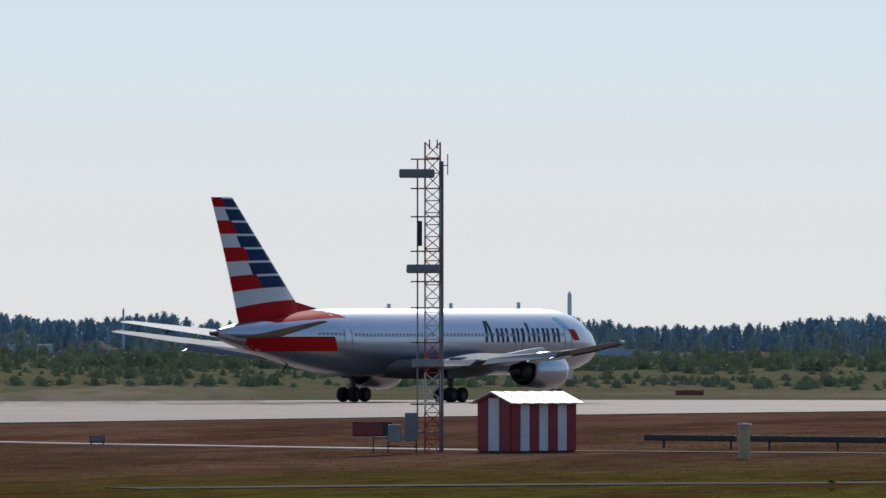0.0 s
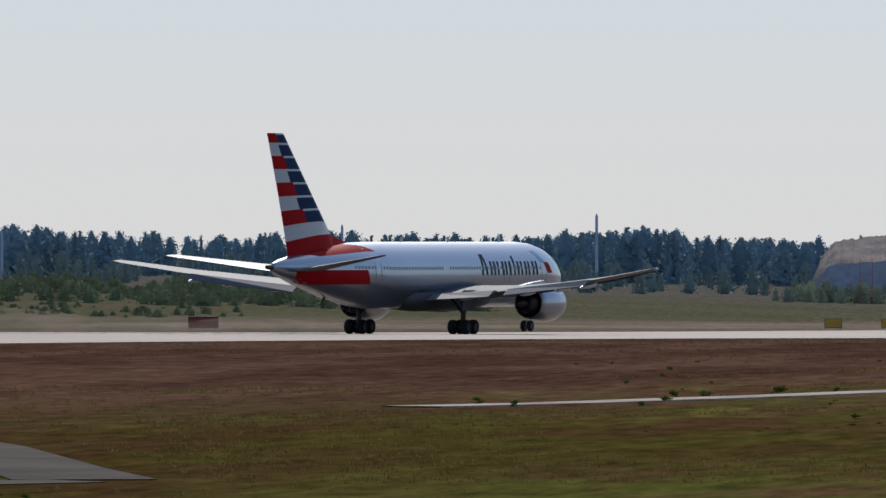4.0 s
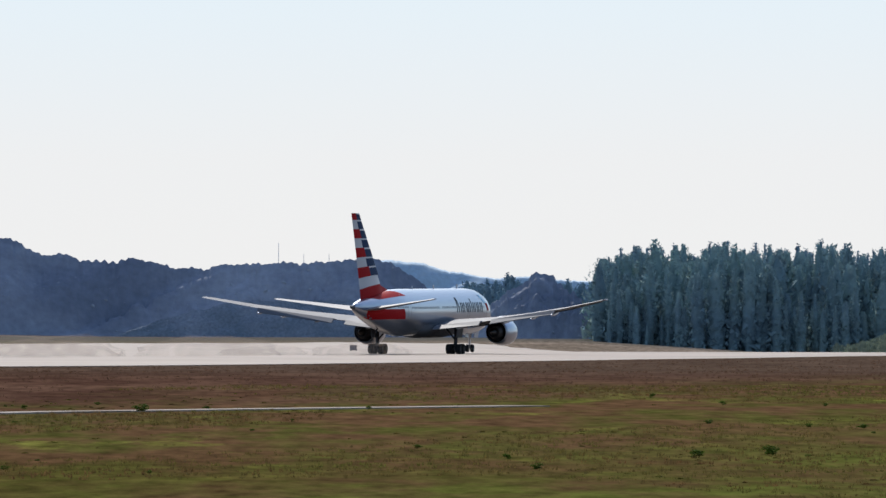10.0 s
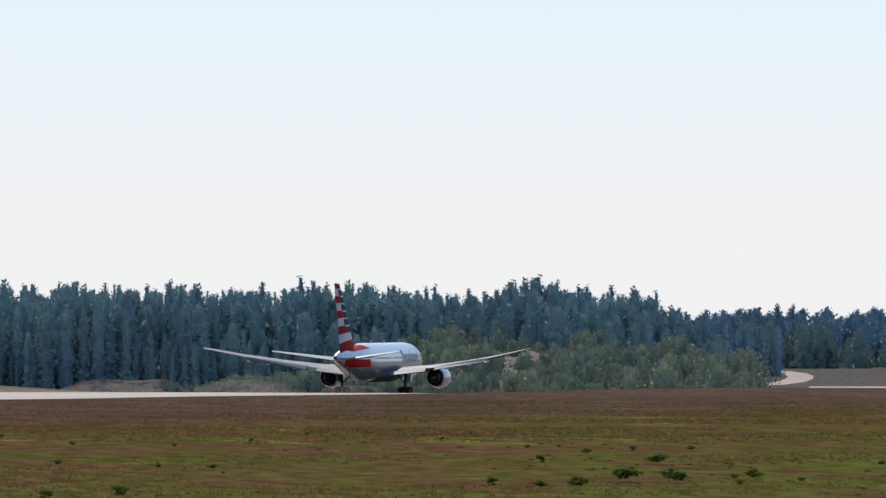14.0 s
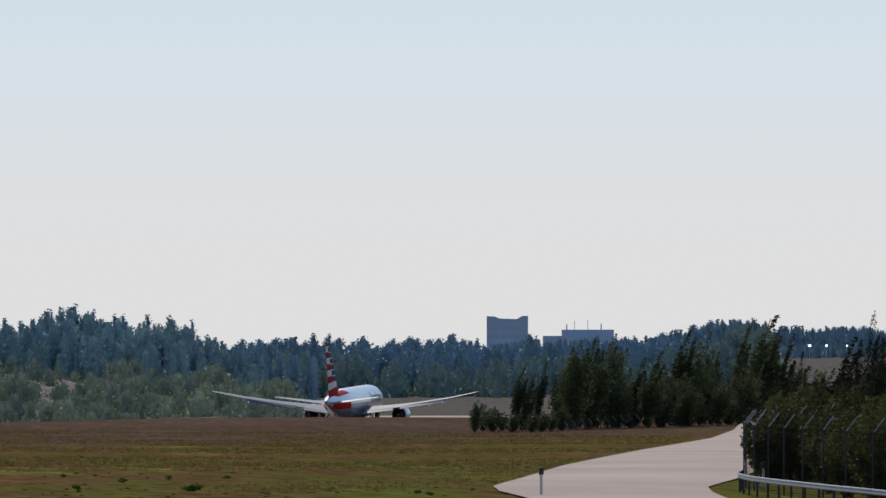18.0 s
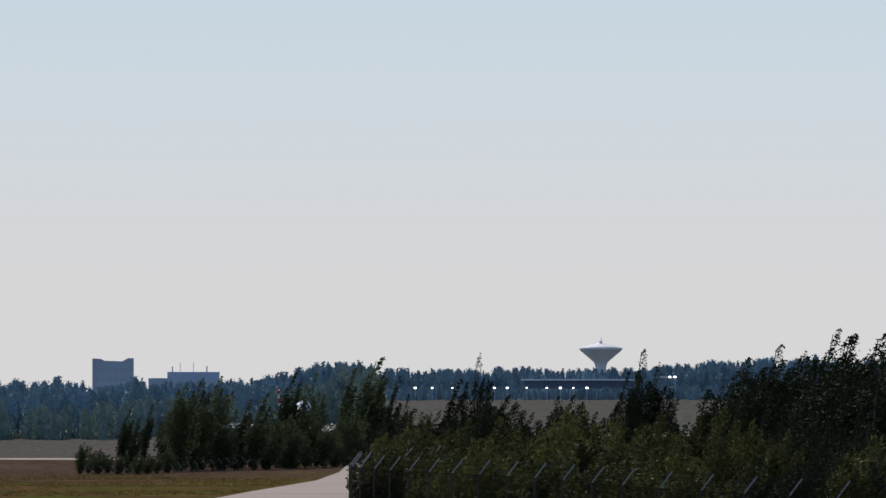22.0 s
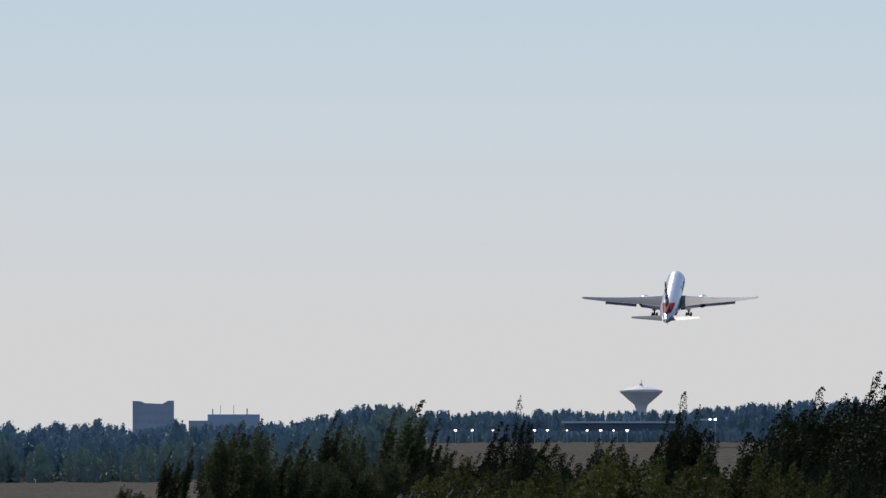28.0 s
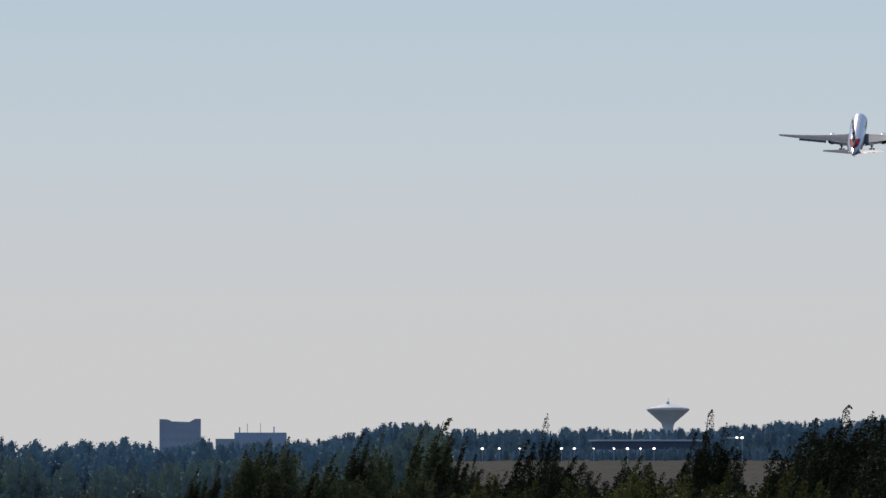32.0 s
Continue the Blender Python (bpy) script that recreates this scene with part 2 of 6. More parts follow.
CLUMP = mat("grass_clumps", (0.16, 0.17, 0.034), 0.9, tone=(0.15, 0.095, 0.04), scale=9, island=0.35, spec=0.05, through_light=0.55)
HEATHER = mat("heather", (0.095, 0.052, 0.034), 0.9, tone=(0.115, 0.068, 0.042), scale=18, island=0.35, spec=0.1, through_light=0.6)
WEED = mat("weed_leaves", (0.09, 0.14, 0.02), 0.8, vary=0.3, scale=0.6, island=0.4, spec=0.05, through_light=0.3)
BARK = mat("bark", (0.1, 0.08, 0.065), 0.9, scale=0.4, fine=0.3)
SILVER = mat("silver_paint", (0.36, 0.4, 0.47), 0.3, 0.85, vary=0.05, scale=6, coat=0.4)
GREYPAINT = mat("grey_wing_paint", (0.15, 0.163, 0.185), 0.6, 0.0, vary=0.1, scale=2.5, spec=0.18)
# wing grey made darker here, painting in the shade under the tailplane
TAILSHADE = mat("shaded_tailplane_paint", (0.12, 0.125, 0.14), 0.45, 0.1, vary=0.1, scale=2.5, spec=0.3)
BARE = mat("bare_metal", (0.7, 0.7, 0.71), 0.28, 0.9, vary=0.12, scale=1.2)
REDPAINT = mat("red_paint", (0.42, 0.008, 0.012), 0.6, vary=0.1, scale=3, spec=0.05)
WHITEPAINT = mat("white_paint", (0.55, 0.57, 0.6), 0.4, vary=0.05, scale=3, spec=0.3)
BLUEPAINT = mat("blue_paint", (0.008, 0.034, 0.1), 0.6, vary=0.15, scale=3, spec=0.06)
SKYPAINT = mat("light_blue_paint", (0.12, 0.4, 0.66), 0.35, vary=0.1, scale=2)
SLATE = mat("slate_letters", (0.035, 0.05, 0.075), 0.6, vary=0.1, scale=2, spec=0.1)
RUBBER = mat("tyre_rubber", (0.012, 0.012, 0.013), 0.9, scale=0.5, fine=0.2)
CABINGLASS = mat("cabin_glass", (0.2, 0.22, 0.26), 0.25, vary=0.1, scale=1)
DARK = mat("dark_metal", (0.045, 0.045, 0.05), 0.5, 0.6, scale=0.6, fine=0.2)
GLASS = mat("window_glass", (0.03, 0.035, 0.045), 0.12, vary=0.1, scale=1)
GALV = mat("galvanised_steel", (0.3, 0.31, 0.32), 0.5, 0.5, scale=0.8, fine=0.2)
WIRE = mat("fence_wire", (0.012, 0.012, 0.013), 1.0, 0.0, scale=0.5, fine=0.2, spec=0.0)
MASTRED = mat("faded_red_paint", (0.5, 0.085, 0.04), 0.6, vary=0.2, scale=1.5, fine=0.2)
MASTWHITE = mat("mast_white_paint", (0.6, 0.58, 0.56), 0.6, vary=0.15, scale=1.5, fine=0.15)
BOXGREY = mat("grey_casing", (0.2, 0.21, 0.23), 0.55, vary=0.15, scale=1.2, fine=0.1)
HUTRED = mat("hut_red_paint", (0.3, 0.022, 0.03), 0.6, vary=0.25, scale=1.0, fine=0.15)
HUTWHITE = mat("hut_white_paint", (0.66, 0.66, 0.68), 0.6, vary=0.15, scale=1.0, fine=0.1)
ROOFSHEET = mat("pale_roof_sheet", (0.62, 0.56, 0.54), 0.5, vary=0.15, scale=1.0, fine=0.15)
SIGNRED = mat("sign_red", (0.24, 0.034, 0.03), 0.5, vary=0.2, scale=0.8, fine=0.1)
SIGNYELLOW = mat("sign_yellow", (0.62, 0.36, 0.04), 0.5, vary=0.2, scale=0.8, fine=0.1)
SIGNBLACK = mat("sign_black", (0.025, 0.025, 0.028), 0.5, scale=0.8, fine=0.1)
PALEPOST = mat("pale_yellow_post", (0.42, 0.35, 0.2), 0.7, vary=0.2, scale=0.8, fine=0.15)
# far cladding and concrete: the pale blue of the haze is painted in
HALLGREY = mat("hazed_cladding", (0.46, 0.56, 0.7), 0.7, vary=0.15, scale=12, fine=0.1)
TOWERCONC = mat("hazed_concrete", (0.7, 0.8, 0.9), 0.8, vary=0.15, scale=8, fine=0.1)
POSTGREY = mat("dull_fence_post", (0.075, 0.075, 0.078), 0.9, 0.0, scale=0.8, fine=0.2, spec=0.05)
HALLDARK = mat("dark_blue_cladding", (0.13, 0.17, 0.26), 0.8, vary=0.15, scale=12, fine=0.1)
# panes close to the hall cladding's colour, so they barely show
CLADPANE = mat("cladding_tone_pane", (0.42, 0.51, 0.64), 0.3, vary=0.1, scale=5)
PALEROOF = mat("pale_roof", (0.82, 0.8, 0.78), 0.7, vary=0.1, scale=8)


def glow(name, color, power):
    m = mat(name, color)
    p = m.node_tree.nodes["Principled BSDF"]
    p.inputs["Emission Color"].default_value, p.inputs["Emission Strength"].default_value = (*color, 1), power
    return m


def thin_dust(name, color, cover):
    m = bpy.data.materials.new(name)
    m.use_nodes = True
    n, l = m.node_tree.nodes, m.node_tree.links
    n.remove(n["Principled BSDF"])
    tc, tex, rng = n.new("ShaderNodeTexCoord"), n.new("ShaderNodeTexNoise"), n.new("ShaderNodeMapRange")
    tex.inputs["Scale"].default_value, tex.inputs["Detail"].default_value = 0.25, 4
    rng.inputs["From Min"].default_value, rng.inputs["From Max"].default_value = 0.35, 0.7
    rng.inputs["To Min"].default_value, rng.inputs["To Max"].default_value = 0.0, cover
    a, b, c, mix, add = (n.new("ShaderNode" + k) for k in ("BsdfTransparent", "BsdfDiffuse", "BsdfTranslucent", "MixShader", "MixShader"))
    b.inputs["Color"].default_value = c.inputs["Color"].default_value = (*color, 1)
    l.new(tc.outputs["Object"], tex.inputs["Vector"]), l.new(tex.outputs["Fac"], rng.inputs["Value"]), l.new(rng.outputs["Result"], mix.inputs[0])
    l.new(b.outputs[0], add.inputs[1]), l.new(c.outputs[0], add.inputs[2])
    l.new(a.outputs[0], mix.inputs[1]), l.new(add.outputs[0], mix.inputs[2]), l.new(mix.outputs[0], n["Material Output"].inputs["Surface"])
    return m


DUSTAIR = thin_dust("blown_dust", (0.55, 0.45, 0.37), 0.2)
# white glow that stands in for sun glints far off
GLINTGLOW = glow("glint_glow", (1.0, 0.97, 0.9), 4.0)
REDLAMP = glow("red_lamp_glow", (1.0, 0.16, 0.05), 2.5)


# ---- the lie of the land ----
FALL = ((-2000, 0), (400, 0), (530, -0.7), (712, -2.5), (900, -3.7), (1030, -4.6), (1167, -5.7), (1355, -8.2), (1475, -9.6),
        (1640, -11.5), (1800, -12.7), (1950, -13), (9000, -13))
APRON = ((0, 0.62), (900, 0.60), (1085, 0.563), (1250, 0.53), (1500, 0.503), (2080, 0.466), (9000, 0.46))
LEFT = ((-90, -13), (17, -13), (22, -9.5), (27, -5), (32, -2.5), (40, -2), (180, -2))


def lerp(tab, v):
    for (a, p), (b, q) in zip(tab, tab[1:]):
        if v <= b:
            return p + (q - p) * (v - a) / (b - a)
    return tab[-1][1]


def step(a, b, v):
    k = min(1, max(0, (v - a) / (b - a)))
    return k * k * (3 - 2 * k)


def base(y):
    return sum(lerp(FALL, y + d) for d in (-50, -25, 0, 25, 50)) / 5


def land(x, y):
    """Height of the ground: it falls away along the runway, with a low swell of heath beside it."""
    z = base(y)
    side = step(420, 800, -x)
    if side and y > 0:
        z += side * (lerp(LEFT, math.degrees(math.atan2(-x, y))) - z)
    if y > 1400:
        # the far fields rise again on the way to the water tower
        right = step(9.9, 9.2, math.degrees(math.atan2(-x, y)))
        if right:
            z += right * (lerp(((1400, 0), (1500, 0), (2000, 1), (9000, 1)), y)) * (lerp(((1400, -6), (2000, -3), (2700, -0.7), (9000, -0.7)), y) - z)
    if x < -375 and 850 < y < 2400:
        # the dusty apron and the field behind it climb gently towards the spoil heaps
        b, d = math.degrees(math.atan2(-x, y)), math.hypot(x, y)
        w = step(16.7, 17.4, b) * step(24.4, 23.4, b) * step(375, 425, -x) * step(2500, 2250, d)
        if w:
            z += w * max(0, 6.2 - d * math.tan(radians(lerp(APRON, d))) - z)
    if x > -285:
        z += 0.95 * math.exp(-((y - 1090) / 170) ** 2) * step(-285, -225, x)
        z += 0.12 * noise.noise((x * 0.03, y * 0.02, 0.3)) * step(-285, -240, x)
    return z


def mesh_ob(name, verts, faces, material, parent=None, label="", smooth=False, mats=None, slots=None):
    me = bpy.data.meshes.new(name)
    me.from_pydata(verts, [], faces)
    for m in (mats or [material]):
        me.materials.append(m)
    if slots:
        me.polygons.foreach_set("material_index", slots)
    if smooth:
        me.polygons.foreach_set("use_smooth", [True] * len(me.polygons))
    me.update()
    ob = new(name, me)
    ob.parent = parent
    if label:
        ob["label"] = label
    return ob


def part(name, bm, material, parent, label="", smooth=False):
    me = bpy.data.meshes.new(name)
    bm.to_mesh(me)
    bm.free()
    me.materials.append(material)
    if smooth:
        for f in me.polygons:
            f.use_smooth = True
    ob = new(name, me)
    ob.parent = parent
    if label:
        ob["label"] = label
    return ob


def box(bm, x0, y0, z0, x1, y1, z1, bevel=0.0, m=None):
    vs = bmesh.ops.create_cube(bm, size=1)["verts"]
    for v in vs:
        v.co = Vector((x0 + (v.co.x + 0.5) * (x1 - x0), y0 + (v.co.y + 0.5) * (y1 - y0), z0 + (v.co.z + 0.5) * (z1 - z0)))
    if bevel:
        es = list({e for v in vs for e in v.link_edges})
        r = bmesh.ops.bevel(bm, geom=es, offset=bevel, segments=1, affect="EDGES")
        vs = list({v for f in r["faces"] for v in f.verts} | {v for v in vs if v.is_valid})
    if m:
        bmesh.ops.transform(bm, matrix=m, verts=vs)
    return bm


def tube(bm, a, b, r0, r1=None, n=8):
    a, b = Vector(a), Vector(b)
    d = b - a
    m = Matrix.Translation((a + b) / 2) @ d.to_track_quat("Z", "Y").to_matrix().to_4x4()
    bmesh.ops.create_cone(bm, cap_ends=True, segments=n, radius1=r0, radius2=r0 if r1 is None else r1, depth=d.length, matrix=m)
    return bm


def lathe(profile, n=24, axis="y"):
    """A turned shape from (along, radius) pairs."""
    vs, fs = [], []
    for s, r in profile:
        for i in range(n):
            a = 2 * math.pi * i / n
            vs.append((r * math.cos(a), s, r * math.sin(a)) if axis == "y" else (r * math.cos(a), r * math.sin(a), s))
    for j in range(len(profile) - 1):
        for i in range(n):
            k = (i + 1) % n
            f = (j * n + i, j * n + k, (j + 1) * n + k, (j + 1) * n + i)
            fs.append(f[::-1] if axis == "y" else f)
    return vs, fs


def empty(name, m, label, category, group="", kind=""):
    ob = new(name)
    ob.matrix_world = m
    return tagged(ob, label, category, group, kind)


def build_ground():
    ys = [-500 + 20 * i for i in range(130)] + [2100 + 100 * i for i in range(28)] + [4880]
    xs = [-3400 + 200 * i for i in range(13)] + [-900 + 40 * i for i in range(12)] + [-430, -402, -384, -376, -372]
    xs += [-330, -290, -279, -275, -268] + [-260 + 10 * i for i in range(38)] + [140 + 120 * i for i in range(8)]
    xs = sorted(set(xs))
    verts = [(x, y, land(x, y)) for y in ys for x in xs]
    w = len(xs)
    faces = [(j * w + i, j * w + i + 1, (j + 1) * w + i + 1, (j + 1) * w + i) for j in range(len(ys) - 1) for i in range(w - 1)]
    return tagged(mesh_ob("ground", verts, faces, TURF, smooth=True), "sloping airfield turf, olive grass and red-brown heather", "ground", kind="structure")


def strip(name, pts, width, material, label, lift=0.05, category="path", seg=12.0, widths=None, flat=False):
    """A ribbon of paving that lies on the land along a line of points."""
    line = []
    for (a, b) in zip(pts, pts[1:]):
        d = math.dist(a, b)
        n = max(1, int(d / seg))
        line += [(a[0] + (b[0] - a[0]) * i / n, a[1] + (b[1] - a[1]) * i / n) for i in range(n)]
    line.append(pts[-1])
    across = max(2, int(max(widths or (width,)) / 15))
    vs, fs = [], []
    for i, p in enumerate(line):
        a, b = line[max(0, i - 1)], line[min(len(line) - 1, i + 1)]
        t = Vector((b[0] - a[0], b[1] - a[1])).normalized()
        nx, ny = -t.y, t.x
        u = i / (len(line) - 1)
        wd = width if widths is None else widths[0] + (widths[1] - widths[0]) * u
        wd *= 1 if flat else 1 + 0.12 * noise.noise((p[0] * 0.05, p[1] * 0.05, 2.0))
        for q in range(across + 1):
            k = q / across - 0.5
            x, y = p[0] + nx * k * wd, p[1] + ny * k * wd
            vs.append((x, y, land(x, y) + lift))
        first, last = vs[-across - 1], vs[-1]
        vs += [(*first[:2], first[2] - lift - 0.3), (*last[:2], last[2] - lift - 0.3)]
        if i:
            w = across + 3
            o = w * i
            for q in range(across):
                fs.append((o + q, o + q + 1, o - w + q + 1, o - w + q))
            fs += [(o + across + 1, o, o - w, o - w + across + 1), (o + across, o + across + 2, o - w + across + 2, o - w + across)]
    return tagged(mesh_ob(name, vs, [f[::-1] for f in fs], material), label, category, kind="structure")


build_ground()


def build_runway():
    ys = [-500 + 20 * i for i in range(130)] + [2100, 2200, 2300]
    vs, fs = [], []
    for y in ys:
        z = base(y)
        vs += [(-371, y, z - 0.3), (-371, y, z + 0.06), (-322, y, z + 0.12), (-266, y, z + 0.06), (-266, y, z - 0.3)]
    for j in range(len(ys) - 1):
        for i in range(4):
            fs.append((5 * j + i, 5 * j + i + 1, 5 * j + 5 + i + 1, 5 * j + 5 + i))
    tagged(mesh_ob("runway", vs, fs, CONCRETE), "long pale grooved concrete runway with dusty shoulders", "runway", kind="structure")


build_runway()


def build_apron():
    """A wide dusty apron beyond the runway, ragged at its far edge."""
    vs, fs, nb, nd = [], [], 110, 14
    for i in range(nb + 1):
        b = 22.35 - 5.2 * i / nb
        near = 372 / math.sin(radians(b))
        ragged = 60 * noise.noise((b * 2.5, 0.3, 1.0)) + 25 * noise.noise((b * 11, 0.3, 1.0))
        far = lerp(((17.1, 1250), (17.8, 1330), (18.1, 1480), (19, 1520), (21.6, 1450), (22.1, 1330), (22.4, 1030)), b) + ragged
        for j in range(nd + 1):
            x, y = at_bearing(b, near + max(6, far - near) * j / nd)
            vs.append((x, y, land(x, y) + (0.1 if 0 < j < nd else 0.02)))
    for i in range(nb):
        for j in range(nd):
            k = i * (nd + 1) + j
            fs.append((k, k + nd + 1, k + nd + 2, k + 1))
    tagged(mesh_ob("apron", vs, [f[::-1] for f in fs], CONCRETE, smooth=True), "wide dusty pale concrete apron beyond the runway", "apron", kind="structure")


# ---- the airliner: y forward, x to its right, origin on the ground between the main wheels ----
NOSE = 28.3
# from the nose: station, half width, half height, centre height
HULL = ((0, 0.02, 0.02, 4.15), (0.35, 0.5, 0.52, 4.18), (1.0, 0.98, 1.02, 4.26), (2.0, 1.5, 1.58, 4.42), (3.2, 1.92, 2.05, 4.58), (4.6, 2.22, 2.38, 4.7),
        (6.5, 2.45, 2.62, 4.78), (8.5, 2.515, 2.7, 4.8), (20, 2.515, 2.7, 4.8), (37, 2.515, 2.7, 4.8), (40.5, 2.4, 2.5, 4.93), (44, 2.08, 2.1, 5.04),
        (47.5, 1.6, 1.6, 5.2), (50.5, 1.08, 1.12, 5.32), (52.7, 0.66, 0.72, 5.42), (53.9, 0.34, 0.4, 5.48), (54.3, 0.2, 0.25, 5.5))


def hull(s):
    """Half width, half height and centre of the fuselage at s metres behind the nose."""
    for a, b in zip(HULL, HULL[1:]):
        if s <= b[0]:
            k = (s - a[0]) / (b[0] - a[0])
            return [a[i] + (b[i] - a[i]) * k for i in (1, 2, 3)]
    return list(HULL[-1][1:])


def skin(s, a, off=0.0):
    """A point of the fuselage skin; a in degrees from the right side upwards."""
    w, h, c = hull(s)
    return ((w + off) * math.cos(radians(a)), NOSE - s, c + (h + off) * math.sin(radians(a)))


def patch(name, s0, s1, a0, a1, material, parent, label="", off=0.012, ns=8, na=5, slant=0.0):
    vs = [skin(s0 + (s1 - s0) * i / ns + slant * j / na, a0 + (a1 - a0) * j / na, off) for i in range(ns + 1) for j in range(na + 1)]
    fs = [(i * (na + 1) + j, i * (na + 1) + j + 1, (i + 1) * (na + 1) + j + 1, (i + 1) * (na + 1) + j) for i in range(ns) for j in range(na)]
    return mesh_ob(name, vs, fs, material, parent, label, True)


def level_patch(name, s0, s1, z0, z1, side, material, parent, label="", off=0.012, ns=14, na=4, rake=0.0):
    """A strip of paint between two levels on one side of the fuselage."""
    vs = []
    for i in range(ns + 1):
        for j in range(na + 1):
            s, z = s0 + (s1 - s0) * i / ns + rake * j / na, z0 + (z1 - z0) * j / na
            w, h, c = hull(s)
            a = math.degrees(math.asin(max(-0.96, min(0.96, (z - c) / h))))
            vs.append(skin(s, a if side > 0 else 180 - a, off))
    fs = [(i * (na + 1) + j, i * (na + 1) + j + 1, (i + 1) * (na + 1) + j + 1, (i + 1) * (na + 1) + j) for i in range(ns) for j in range(na)]
    return mesh_ob(name, vs, fs, material, parent, label, True)


def foil(chord, thick, n=7):
    """Outline of an aerofoil section, (along the chord from the front, up)."""
    up = []
    for i in range(n + 1):
        u = (1 - math.cos(math.pi * i / n)) / 2
        t = thick * chord * 2.6 * (0.2969 * math.sqrt(u) - 0.126 * u - 0.3516 * u * u + 0.2843 * u ** 3 - 0.1015 * u ** 4) * 1.9
        up.append((u * chord, t))
    return up + [(u, -0.72 * t) for u, t in up[-2:0:-1]]


def blade(name, stations, material, parent, label="", vertical=False, mirror=1, n=7):
    """A lofted wing or tail surface; stations: span, front edge behind the nose, chord, height, thickness."""
    vs, fs, m = [], [], 0
    for span, le, chord, h, th in stations:
        sec = foil(chord, th, n)
        m = len(sec)
        for u, t in sec:
            vs.append((t, NOSE - le - u, h) if vertical else (mirror * span, NOSE - le - u, h + t - 0.02 * u))
    for j in range(len(stations) - 1):
        for i in range(m):
            k = (i + 1) % m
            f = (j * m + i, j * m + k, (j + 1) * m + k, (j + 1) * m + i)
            fs.append(f if mirror > 0 else f[::-1])
    fs.append(tuple(range(m))[::-1]), fs.append(tuple(range((len(stations) - 1) * m, len(stations) * m)))
    return mesh_ob(name, vs, fs, material, parent, label)


WING = ((1.6, 17.6, 11.6, 3.25, 0.13), (4.5, 19.6, 9.6, 3.6, 0.125), (8.2, 22.2, 7.1, 4.1, 0.115), (13, 25.5, 5.4, 4.85, 0.105), (18.5, 29.3, 3.7, 5.85, 0.1),
        (23.1, 32.5, 2.35, 6.85, 0.095), (23.75, 33.3, 1.5, 7.0, 0.08))


def wing_at(x):
    for a, b in zip(WING, WING[1:]):
        if x <= b[0]:
            k = (x - a[0]) / (b[0] - a[0])
            return [a[i] + (b[i] - a[i]) * k for i in range(5)]
    return list(WING[-1])


def wheel(parent, x, y, r, w, name="wheel"):
    vs, fs = lathe([(-w / 2, r * 0.55), (-w / 2, r * 0.86), (-w * 0.36, r * 0.97), (0, r), (w * 0.36, r * 0.97), (w / 2, r * 0.86), (w / 2, r * 0.55)], 18)
    turn = lambda q: (x + q[1], y + q[0], r + q[2])
    t = mesh_ob(name, [turn(v) for v in vs], fs, RUBBER, parent, "black worn tyre", True)
    vs, fs = lathe([(-w * 0.42, 0.02), (-w * 0.4, r * 0.3), (-w * 0.46, r * 0.56), (w * 0.46, r * 0.56), (w * 0.4, r * 0.3), (w * 0.42, 0.02)], 14)
    mesh_ob("hub", [turn(v) for v in vs], fs, DARK, t, "dark metal wheel hub")
    return t


def engine(plane, side):
    x, z = side * 7.92, 2.5
    front = NOSE - 17.6
    nac = lathe([(0.55, 1.08), (0.1, 1.14), (0.0, 1.25), (-0.1, 1.36), (-0.6, 1.5), (-1.6, 1.58), (-2.8, 1.54), (-4.0, 1.36), (-4.6, 1.22), (-4.58, 1.16), (-3.6, 1.14), (0.55, 1.08)][::-1], 32)
    body = mesh_ob("nacelle", [(x + a, front + b - 0.55, z + c) for a, b, c in nac[0]], nac[1], SILVER, plane, "pale grey engine cowling", True)
    lip = lathe([(-0.45, 1.475), (-0.1, 1.375), (0.03, 1.25), (0.1, 1.13), (-0.3, 1.085)][::-1], 32)
    mesh_ob("intake_lip", [(x + a, front + b - 0.55, z + c) for a, b, c in lip[0]], lip[1], BARE, body, "polished metal intake lip", True)
    core = lathe([(-3.4, 1.0), (-4.4, 0.92), (-5.6, 0.66), (-5.62, 0.56), (-5.0, 0.5), (-5.9, 0.34), (-6.9, 0.04)][::-1], 24)
    mesh_ob("exhaust_core", [(x + a, front + b - 0.55, z + c) for a, b, c in core[0]], core[1], DARK, body, "dark burnt exhaust cone", True)
    fan = lathe([(-0.2, 0.02), (-0.7, 0.34), (-0.72, 1.1), (-1.1, 1.12), (-3.4, 1.13), (-3.45, 0.4)][::-1], 24)
    mesh_ob("fan", [(x + a, front + b - 0.55, z + c) for a, b, c in fan[0]], fan[1], DARK, body, "dark fan blades")
    bm = bmesh.new()
    le, ch, h = wing_at(abs(x))[1:4]
    pts = [(NOSE - 19.2, z + 1.35), (NOSE - 23.4, z + 0.9), (NOSE - le - 3.6, h - 0.25), (NOSE - le - 0.2, h + 0.12), (NOSE - 20.0, z + 1.85)]
    ring = [[bm.verts.new((x + d, y, q)) for y, q in pts] for d in (-0.22, 0.22)]
    bm.faces.new(ring[0]), bm.faces.new(ring[1][::-1])
    for i in range(5):
        k = (i + 1) % 5
        bm.faces.new((ring[0][k], ring[0][i], ring[1][i], ring[1][k]))
    bmesh.ops.recalc_face_normals(bm, faces=bm.faces)
    part("pylon", bm, SILVER, plane, "pale grey engine pylon")


WINGS = []


